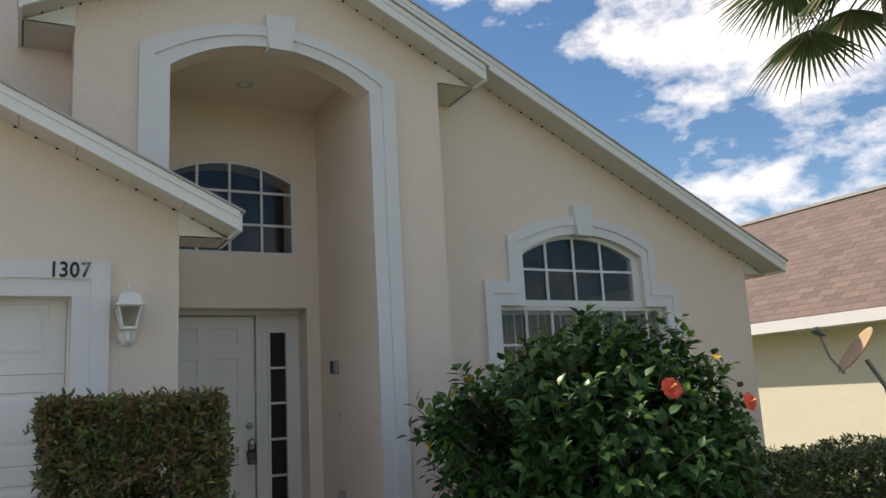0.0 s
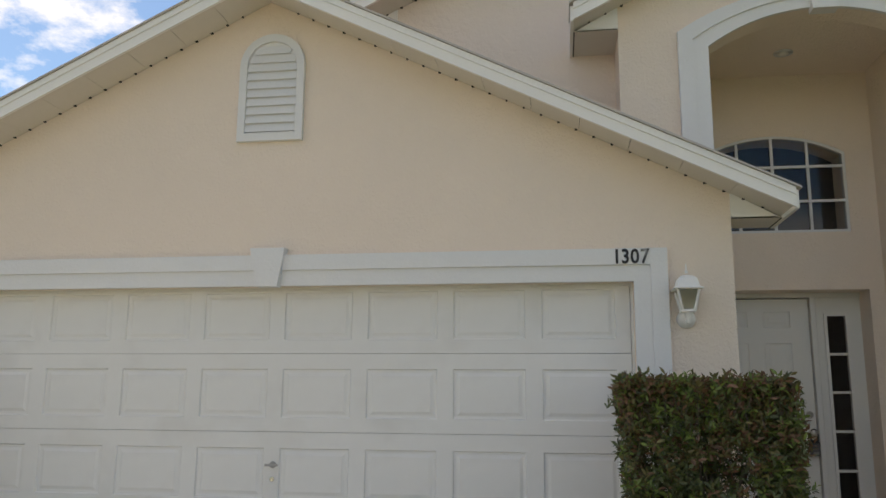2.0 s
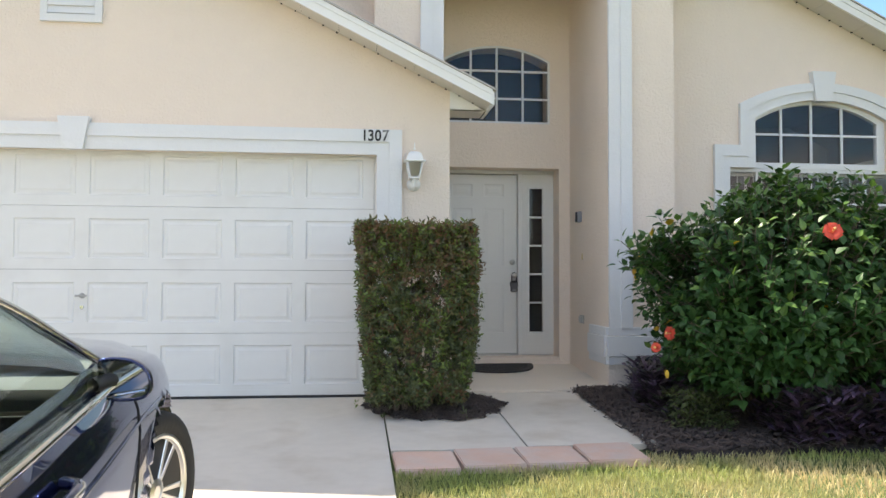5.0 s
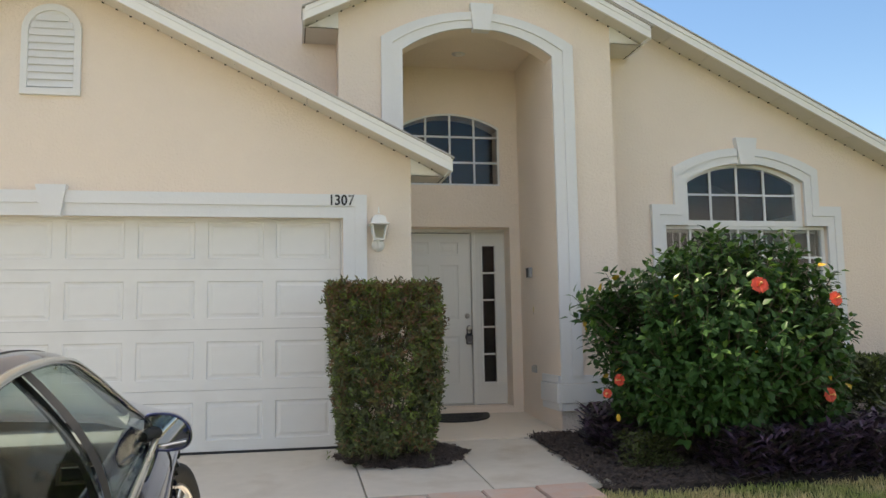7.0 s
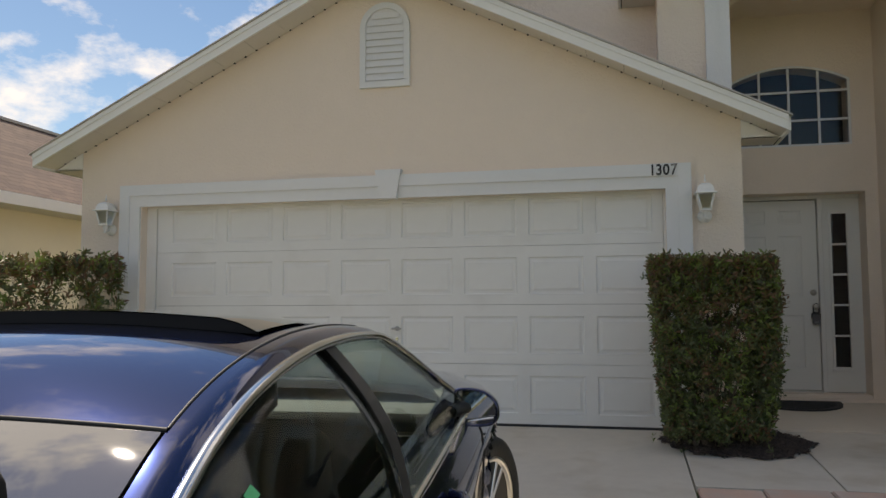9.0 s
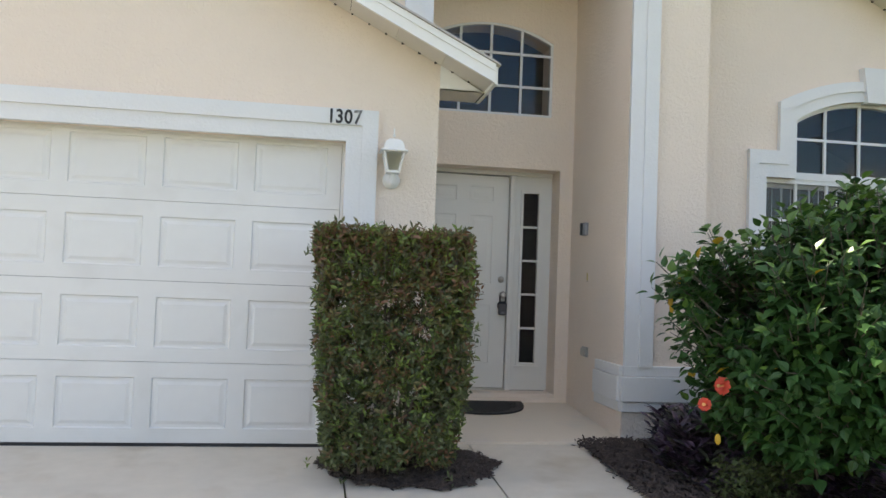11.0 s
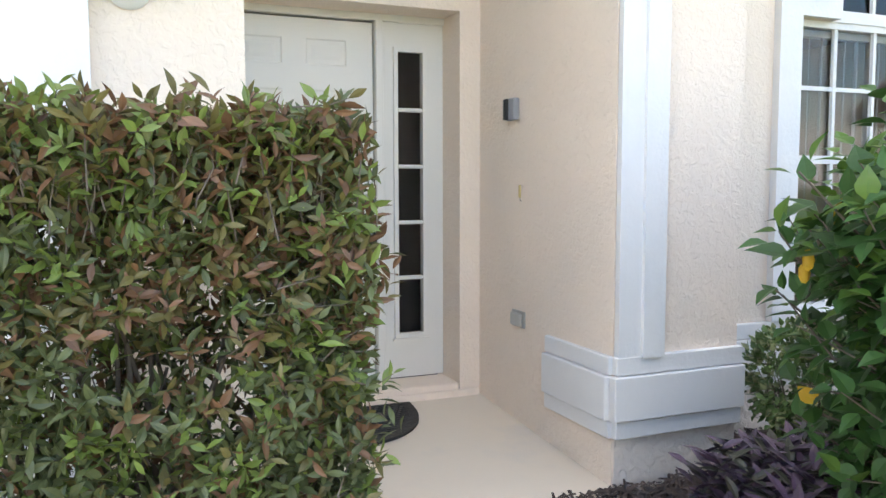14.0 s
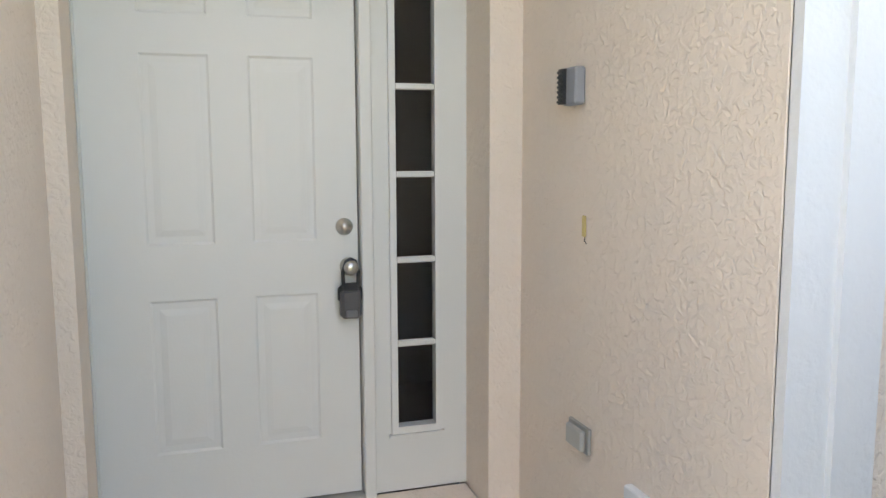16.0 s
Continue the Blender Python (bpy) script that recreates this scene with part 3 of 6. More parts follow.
# ---- windows ----
def glazed(name, label, outline, inner, y, bars_x, bars_z, x_lim, top_of):
    """An arched or square window: frame ring, muntins and panes behind."""
    root = thing(name, label, "window", "structure")
    part("window_frame", plate(outline, [inner], y - 0.03, y + 0.03), M_TRIM, root)
    for x, z0, z1 in bars_x:
        part("muntin", boxes((x - 0.011, x + 0.011, y - 0.022, y - 0.002, z0, z1)), M_TRIM, root)
    for z, x0, x1 in bars_z:
        part("muntin", boxes((x0, x1, y - 0.020, y - 0.003, z - 0.011, z + 0.011)), M_TRIM, root)
    part("pane", plate(inner, [], y, y + 0.004), M_GLASS, root)
    return root


def arch_z(x, x0, x1, zs, zc):
    c, h = (x1 - x0) / 2, zc - zs
    r = (c * c + h * h) / (2 * h)
    return zc - r + math.sqrt(max(0, r * r - (x - (x0 + x1) / 2) ** 2))


glazed("window_1", "white-framed arched transom window with dark panes", arched(0.745, 1.922, 2.722, 3.41, 3.568), arched(0.767, 1.900, 2.744, 3.395, 3.546), 1.64,
       [(x, 2.744, arch_z(x, 0.767, 1.900, 3.395, 3.546) + 0.005) for x in (1.052, 1.338, 1.625)], [(2.994, 0.767, 1.900), (3.295, 0.767, 1.900)], None, None)
glazed("window_2", "white-framed arched upper window with dark panes", arched(3.80, 5.23, 2.16, 2.66, 2.86), arched(3.832, 5.150, 2.222, 2.64, 2.825), 0.79,
       [(x, 2.222, arch_z(x, 3.832, 5.150, 2.64, 2.825) + 0.005) for x in (4.115, 4.44, 4.772)], [(2.512, 3.832, 5.150)], None, None)
lower = glazed("window_3", "white-framed single-hung window with vertical blinds behind", rect(3.53, 5.50, 0.62, 2.16), rect(3.565, 5.46, 0.66, 2.125), 0.80,
               [(3.565 + 0.29 * i, 0.66, 2.125) for i in range(1, 7)], [(1.81, 3.565, 5.46), (1.05, 3.565, 5.46)], None, None)
part("meeting_rail", boxes((3.565, 5.46, 0.772, 0.797, 1.412, 1.455)), M_TRIM, lower)
part("window_sill", boxes((3.50, 5.53, 0.66, 0.80, 0.598, 0.622)), M_TRIM, lower)
M_BLIND = mat("vinyl_blind", (0.62, 0.60, 0.57), 0.6, vary=0.08)
blinds = thing("vertical_blinds", "off-white vertical blinds hanging behind the front window", "blinds")
bm = boxes((-0.043, 0.043, -0.001, 0.001, 0.0, 1.42))
slat = part("slat", bm, M_BLIND, blinds)
slat.matrix_basis = pose(3.62, 0.90, 0.68, 0, 0, 52)
for i in range(1, 22):
    shared("slat", slat.data, blinds, pose(3.62 + i * 0.088, 0.90, 0.68, 0, 0, 52 + 6 * math.sin(i * 2.1)))
part("head_rail", boxes((3.55, 5.48, 0.875, 0.925, 2.10, 2.14)), M_BLIND, blinds)

# ---- ground ----
def sheet(name, x0, x1, y0, y1, nx, ny, zf, material):
    bm = bmesh.new()
    grid = [[bm.verts.new((x0 + (x1 - x0) * i / nx, y0 + (y1 - y0) * j / ny, 0)) for i in range(nx + 1)] for j in range(ny + 1)]
    for row in grid:
        for v in row:
            v.co.z = zf(v.co.x, v.co.y)
    for j in range(ny):
        for i in range(nx):
            bm.faces.new((grid[j][i], grid[j][i + 1], grid[j + 1][i + 1], grid[j + 1][i]))
    return part(name, bm, material)


lawn = sheet("ground", -300, 300, -300, 300, 300, 1200, lambda x, y: ground_z(y) - 0.035, M_LAWN)
tagged(lawn, "lawn and soil round the house", "ground", kind="structure")


def slab(bm, x0, x1, y0, y1, thick=0.12, up=0.0, n=1):
    """A paved slab that follows the fall of the ground."""
    vs = [bm.verts.new((x, y, ground_z(y) + up - d)) for d in (0, thick) for x, y in ((x0, y0), (x1, y0), (x1, y1), (x0, y1))]
    for f in ((0, 1, 2, 3), (7, 6, 5, 4), (0, 4, 5, 1), (1, 5, 6, 2), (2, 6, 7, 3), (3, 7, 4, 0)):
        bm.faces.new([vs[i] for i in f])
    return bm


drive = thing("road_driveway", "pale grey concrete driveway with stains", "driveway", "structure")
for y0, y1 in ((-3.0, 0.0), (-6.0, -3.012), (-8.99, -6.012)):
    bm = bmesh.new()
    slab(bm, -2.606, 0.045, y0, y1)
    part("concrete_slab", bm, M_CONCRETE, drive)
    bm = bmesh.new()
    slab(bm, -5.40, -2.618, y0, y1)
    part("concrete_slab", bm, M_CONCRETE, drive)
bm = boxes((-5.07, -0.01, 0.0, 0.5, -0.1, 0.012))
part("garage_sill", bm, M_CONCRETE, drive)
street = part("road", boxes((-300, 300, -22, -13, -0.60, -0.54)), mat("asphalt", (0.05, 0.05, 0.05), 0.9, vary=0.3, bump=0.002, bscale=80))
tagged(street, "grey asphalt street in front of the house", "road", kind="structure")
apron = part("pavement", boxes((-6.2, 0.8, -13, -9.0, -0.58, -0.515)), M_CONCRETE)
tagged(apron, "concrete driveway apron by the street", "pavement", kind="structure")
path = thing("pavement_walk", "concrete front walk of two slabs", "walkway", "structure")
for x0, x1, y0, y1 in ((0.058, 0.958, -1.645, 0.196), (0.970, 1.905, -1.605, 0.196)):
    bm = bmesh.new()
    slab(bm, x0, x1, y0, y1, up=0.004)
    part("concrete_slab", bm, M_CONCRETE, path)
pavers = thing("paver_edging", "row of four salmon concrete pavers along the walk", "pavers", "structure")
for i in range(4):
    bm = bmesh.new()
    x0, y0 = 0.068 + 0.404 * i, -2.075 + 0.032 * i
    slab(bm, x0, x0 + 0.39, y0, y0 + 0.39, thick=0.07, up=0.008 + 0.005 * (i % 2))
    bmesh.ops.bevel(bm, geom=bm.edges[:], offset=0.007, segments=2, affect="EDGES")
    mid = Vector((x0 + 0.2, y0 + 0.2, ground_z(y0 + 0.2)))
    bmesh.ops.rotate(bm, cent=mid, matrix=Matrix.Rotation(radians((1.0, 3.2, 2.2, 1.6)[i]), 3, "Z") @ Matrix.Rotation(radians((0.5, -0.4, 0.7, -0.5)[i]), 3, "Y"), verts=bm.verts[:])
    part("paver", bm, M_PAVER, pavers)
bm = bmesh.new()
vs = [bm.verts.new(c) for c in ((0.62, 0.2, 0.04), (2.145, 0.2, 0.04), (2.145, 1.62, 0.128), (0.62, 1.62, 0.128), (0.62, 0.2, -0.15), (2.145, 0.2, -0.15), (2.145, 1.6, -0.15), (0.62, 1.6, -0.15))]
for f in ((0, 1, 2, 3), (7, 6, 5, 4), (0, 4, 5, 1), (1, 5, 6, 2), (2, 6, 7, 3), (3, 7, 4, 0)):
    bm.faces.new([vs[i] for i in f])
porch = part("floor", bm, M_PORCH)
tagged(porch, "tan painted concrete porch floor", "floor", kind="structure")
sill = part("trim_door_step", boxes((0.695, 2.019, 1.605, 1.843, 0.05, 0.197), (0.64, 2.13, 1.580, 1.599, 0.05, 0.165), bevel=0.006), M_STUCCO)
tagged(sill, "low stucco curb under the front door", "step", kind="structure")


# ---- neighbouring houses ----
def neighbour(name, label, x_wall, x_eave, z_eave, x_ridge, z_ridge, y0, y1, side):
    root = thing(name, label, "house")
    far = x_ridge + (x_ridge - x_wall)
    a, b = sorted((x_wall, far))
    part("wall", boxes((a, b, y0, y1, -0.6, z_eave + 0.08)), M_YELLOW, root)
    bm = bmesh.new()
    for xe, s in ((x_eave, 1), (2 * x_ridge - x_eave, -1)):
        slope_board(bm, xe, z_eave + 0.16, x_ridge, z_ridge, y0 - 0.4, y1 + 0.4, 0.0, 0.06)
    part("roof", bm, M_SHINGLE_FAR, root)
    part("ridge_cap", boxes((x_ridge - 0.09, x_ridge + 0.09, y0 - 0.4, y1 + 0.4, z_ridge - 0.03, z_ridge + 0.025)), M_SHINGLE_EDGE, root)
    t = sorted((x_eave, x_eave - side * 0.03))
    part("fascia", boxes((t[0], t[1], y0 - 0.4, y1 + 0.4, z_eave - 0.02, z_eave + 0.15)), M_FASCIA, root)
    t = sorted((x_eave, x_wall))
    part("soffit", boxes((t[0], t[1], y0 - 0.4, y1 + 0.4, z_eave - 0.02, z_eave)), M_SOFFIT, root)
    return root


def shingle_mat():
    """Courses of three-tab shingles, each tab with its own tone."""
    m = mat("shingle_far", (0.195, 0.142, 0.118), 0.95, vary=0.2, scale=2.0, bump=0.004, bscale=60)
    nt = m.node_tree
    tc, mp, br = nt.nodes.new("ShaderNodeTexCoord"), nt.nodes.new("ShaderNodeMapping"), nt.nodes.new("ShaderNodeTexBrick")
    mp.inputs["Rotation"].default_value = (0, 0, radians(90))
    br.inputs["Scale"].default_value, br.inputs["Brick Width"].default_value, br.inputs["Row Height"].default_value = 1.0, 0.31, 0.13
    br.inputs["Mortar Size"].default_value = 0.006
    br.inputs["Color1"].default_value, br.inputs["Color2"].default_value, br.inputs["Mortar"].default_value = (1.1, 1.08, 1.05, 1), (0.78, 0.78, 0.8, 1), (0.45, 0.45, 0.45, 1)
    nt.links.new(tc.outputs["Object"], mp.inputs["Vector"])
    nt.links.new(mp.outputs["Vector"], br.inputs["Vector"])
    p = nt.nodes["Principled BSDF"]
    was = p.inputs["Base Color"].links[0].from_socket
    mx = nt.nodes.new("ShaderNodeMix")
    mx.data_type, mx.blend_type = "RGBA", "MULTIPLY"
    mx.inputs["Factor"].default_value = 1.0
    nt.links.new(was, mx.inputs["A"])
    nt.links.new(br.outputs["Color"], mx.inputs["B"])
    nt.links.new(mx.outputs["Result"], p.inputs["Base Color"])
    return m


M_SHINGLE_FAR = shingle_mat()
neighbour("neighbour_house", "cream stucco neighbour house with a brown shingle roof beyond the hedge", 10.45, 10.0, 2.12, 13.0, 4.6, -4.0, 16.0, 1)
neighbour("neighbour_house", "pale stucco neighbour house with a brown shingle roof past the garage", -9.5, -9.0, 2.62, -12.0, 4.74, -2.0, 16.0, -1)


# ---- leaves ----
def leaf_mesh(name, places, shape, material, parent=None, fold=0.25):
    """Many leaves in one mesh. places: rows of (point, direction, up, length, width); shape: half-widths along the leaf; fold: how far the halves lift."""
    verts, faces = [], []
    n = len(shape)
    for p, d, u, length, width in places:
        d = d.normalized()
        side = d.cross(u)
        if side.length < 1e-4:
            side = d.cross(Vector((1, 0, 0.3)))
        side.normalize()
        up = side.cross(d)
        b = len(verts)
        for i, w in enumerate(shape):
            f = i / (n - 1)
            mid = p + d * (length * f) + up * (length * 0.16 * (f - 1.25 * f * f))
            if w <= 0.001:
                verts.append(mid)
                continue
            lift = up * (w * width * fold)
            verts.extend((mid + side * (w * width) + lift, mid, mid - side * (w * width) + lift))
        k = b
        prev = None
        for w in shape:
            row = (k,) if w <= 0.001 else (k, k + 1, k + 2)
            k += len(row)
            if prev:
                if len(prev) == 1 and len(row) == 3:
                    faces += [(prev[0], row[0], row[1]), (prev[0], row[1], row[2])]
                elif len(prev) == 3 and len(row) == 3:
                    faces += [(prev[0], row[0], row[1], prev[1]), (prev[1], row[1], row[2], prev[2])]
                elif len(prev) == 3:
                    faces += [(prev[0], row[0], prev[1]), (prev[1], row[0], prev[2])]
            prev = row
    me = bpy.data.meshes.new(name)
    me.from_pydata([tuple(v) for v in verts], [], faces)
    me.materials.append(material)
    ob = new(name, me)
    if parent is not None:
        ob.parent = parent
    ob["kind"] = "stuff"
    return ob


def twig_mesh(name, lines, material, parent, segs=5):
    """Tapered twigs: rows of (points, r0, r1)."""
    verts, faces = [], []
    for pts, r0, r1 in lines:
        b = len(verts)
        for i, p in enumerate(pts):
            d = (pts[min(i + 1, len(pts) - 1)] - pts[max(i - 1, 0)]).normalized()
            a = d.cross(Vector((0.3, 0.9, 0.1))).normalized()
            c = d.cross(a)
            r = r0 + (r1 - r0) * i / (len(pts) - 1)
            verts += [p + (a * math.cos(2 * math.pi * k / segs) + c * math.sin(2 * math.pi * k / segs)) * r for k in range(segs)]
        for i in range(len(pts) - 1):
            for k in range(segs):
                faces.append((b + i * segs + k, b + i * segs + (k + 1) % segs, b + (i + 1) * segs + (k + 1) % segs, b + (i + 1) * segs + k))
    me = bpy.data.meshes.new(name)
    me.from_pydata([tuple(v) for v in verts], [], faces)
    me.materials.append(material)
    for f in me.polygons:
        f.use_smooth = True
    ob = new(name, me)
    ob.parent = parent
    return ob


rng = random.Random(7)


def rv(s=1.0):
    return Vector((rng.uniform(-s, s), rng.uniform(-s, s), rng.uniform(-s, s)))


M_TWIG = mat("twig", (0.13, 0.105, 0.085), 0.9, vary=0.3, scale=20)
M_HEDGE = mat("hedge_leaf", (0.088, 0.108, 0.040), 0.42, vary=0.2, scale=5, rnd=0.55, island=True, trans=0.15)
M_HEDGE_RED = mat("hedge_leaf_new", (0.19, 0.10, 0.055), 0.45, vary=0.2, scale=5, rnd=0.5, island=True, tint=(0.15, 0.13, 0.045), thresh=0.45, trans=0.25)
M_HEDGE_LIME = mat("hedge_leaf_light", (0.17, 0.235, 0.055), 0.4, vary=0.2, scale=5, rnd=0.4, island=True, trans=0.3)
LANCE = (0.0, 0.55, 0.95, 0.95, 0.5, 0.0)


def clipped_hedge(name, label, x0, x1, y0, y1, z0, z1, count, leaf_len, wave=0.03, red_top=0.42, lean=0.09):
    """A box-clipped hedge: stems, twigs and whorls of narrow leaves over its faces, thinner inside."""
    root = thing(name, label, "hedge", at=((x0 + x1) / 2, (y0 + y1) / 2, z0))
    inv = Vector(root.location)
    twigs, green, red, lime = [], [], [], []
    cx, cy = (x0 + x1) / 2, (y0 + y1) / 2
    stems = max(3, int((x1 - x0) / 0.16))
    bases = [Vector((x0 + (x1 - x0) * (0.3 + 0.4 * (i + 0.5) / stems), cy + rng.uniform(-0.08, 0.08), z0 - 0.03)) for i in range(stems)]
    for b in bases:
        for _ in range(4):
            tip = Vector((rng.uniform(x0 + 0.18, x1 - 0.18), rng.uniform(y0 + 0.2, y1 - 0.12), z0 + (z1 - z0) * rng.uniform(0.4, 0.8)))
            mid = b.lerp(tip, 0.45) + Vector((rng.uniform(-0.06, 0.06), rng.uniform(-0.06, 0.06), 0.06))
            twigs.append(([p - inv for p in (b, mid, tip)], 0.013, 0.004))
    for _ in range(count):
        face = rng.random()
        u, v = rng.random(), rng.random()
        z = z0 + (z1 - z0) * (0.08 + 0.92 * v)
        taper = 1.0 - 0.16 * max(0.0, 0.45 - v) / 0.45
        lo, hi = x0, x1
        if face >= 0.20:
            lo = x0 + lean * (1 - v) ** 1.3
            hi = x1 + lean * (0.12 * math.sin(math.pi * v) - 0.9 * max(0.0, 0.35 - v) / 0.35)
        cx, hx, hy = (lo + hi) / 2, (hi - lo) / 2, (y1 - y0) / 2 * taper
        if face < 0.20:
            p, nrm = Vector((cx + hx * (2 * u - 1), cy + hy * (2 * rng.random() - 1), z1)), Vector((0, 0, 1))
        elif face < 0.52:
            p, nrm = Vector((cx + hx * (2 * u - 1), cy - hy, z)), Vector((0, -1, 0.1))
        elif face < 0.66:
            p, nrm = Vector((cx + hx * (2 * u - 1), cy + hy, z)), Vector((0, 1, 0.1))
        elif face < 0.78:
            p, nrm = Vector((cx - hx, cy + hy * (2 * u - 1), z)), Vector((-1, 0, 0.1))
        elif face < 0.90:
            p, nrm = Vector((cx + hx, cy + hy * (2 * u - 1), z)), Vector((1, 0, 0.1))
        else:
            p, nrm = Vector((cx + hx * rng.uniform(-0.9, 0.9), cy + hy * rng.uniform(-0.9, 0.9), z)), rv() + Vector((0, 0, 0.3))
        gap = noise.noise(p * 5.5)
        if gap < (-0.22 if v > 0.3 else -0.1) and nrm.z < 0.5 and v < 0.88 and rng.random() < 0.9:
            continue
        p = p + nrm * (wave * noise.noise(p * 3.1) + rng.uniform(-0.11, 0.012)) + rv(0.016)
        if rng.random() < 0.012:
            p = p + nrm * 0.022
        axis = (nrm * rng.uniform(0.4, 1.0) + Vector((0, 0, rng.uniform(0.0, 0.9))) + rv(0.6)).normalized()
        if face < 0.20:
            p.z -= leaf_len * 0.95
        twigs.append(([p - nrm.normalized() * 0.10 - Vector((0, 0, rng.uniform(-0.03, 0.06))) + rv(0.03) - inv, p - axis * 0.03 - nrm.normalized() * 0.02 - inv, p - inv], 0.0020, 0.0010)) if rng.random() < 0.4 and face < 0.90 else None
        k = rng.choice((4, 5, 6, 7))
        turn = rng.uniform(0, 6.28)
        a = axis.cross(Vector((0.2, 0.4, 0.9))).normalized()
        c = axis.cross(a)
        topness = (p.z - z0) / (z1 - z0)
        pick = rng.random()
        bag = red if pick < red_top * (0.35 + 1.0 * topness ** 2 + 0.5 * noise.noise(p * 4)) else (lime if pick > 0.86 - 0.08 * topness else green)
        for i in range(k):
            ang = turn + i * 2.4
            d = axis * rng.uniform(0.3, 1.15) + (a * math.cos(ang) + c * math.sin(ang)) + rv(0.25)
            length = leaf_len * rng.uniform(0.65, 1.15)
            bag.append((p - axis * (0.011 * i) - inv, d, axis + rv(0.5), length, length * rng.uniform(0.135, 0.185)))
    twig_mesh("branch_work", twigs, M_TWIG, root)
    leaf_mesh("foliage", green, LANCE, M_HEDGE, root)
    leaf_mesh("new_growth", red, LANCE, M_HEDGE_RED, root)
    leaf_mesh("light_leaves", lime, LANCE, M_HEDGE_LIME, root)
    return root


clipped_hedge("clipped_shrub", "box-clipped green shrub with reddish new tips in a mulch ring", -0.165, 0.730, -0.90, -0.36, 0.0, 1.470, 9200, 0.049, red_top=0.46)
clipped_hedge("hedge", "clipped green hedge with bronze tips beside the garage", -7.6, -5.05, -0.85, -0.25, 0.0, 1.60, 3200, 0.075, wave=0.08)
clipped_hedge("hedge", "low clipped dark green hedge beside the hibiscus", 4.85, 9.6, -0.75, 0.25, -0.05, 0.76, 6000, 0.07, wave=0.06, red_top=0.0)

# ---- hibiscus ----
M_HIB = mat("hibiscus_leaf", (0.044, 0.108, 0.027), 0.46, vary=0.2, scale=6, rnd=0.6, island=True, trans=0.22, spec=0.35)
# paler green for tip leaves, also carries the light on the bush's top
M_HIB_TOPLIT = mat("hibiscus_leaf_toplit", (0.10, 0.19, 0.035), 0.35, vary=0.2, scale=6, rnd=0.5, island=True, trans=0.3)
M_HIB_YEL = mat("hibiscus_leaf_yellow", (0.62, 0.38, 0.03), 0.5, vary=0.2, scale=8, trans=0.2)
M_PETAL = mat("petal", (0.75, 0.09, 0.05), 0.5, vary=0.25, scale=20, trans=0.3)
M_STAMEN = mat("stamen", (0.75, 0.35, 0.12), 0.6)
OVATE = (0.12, 0.85, 1.0, 0.72, 0.35, 0.0)


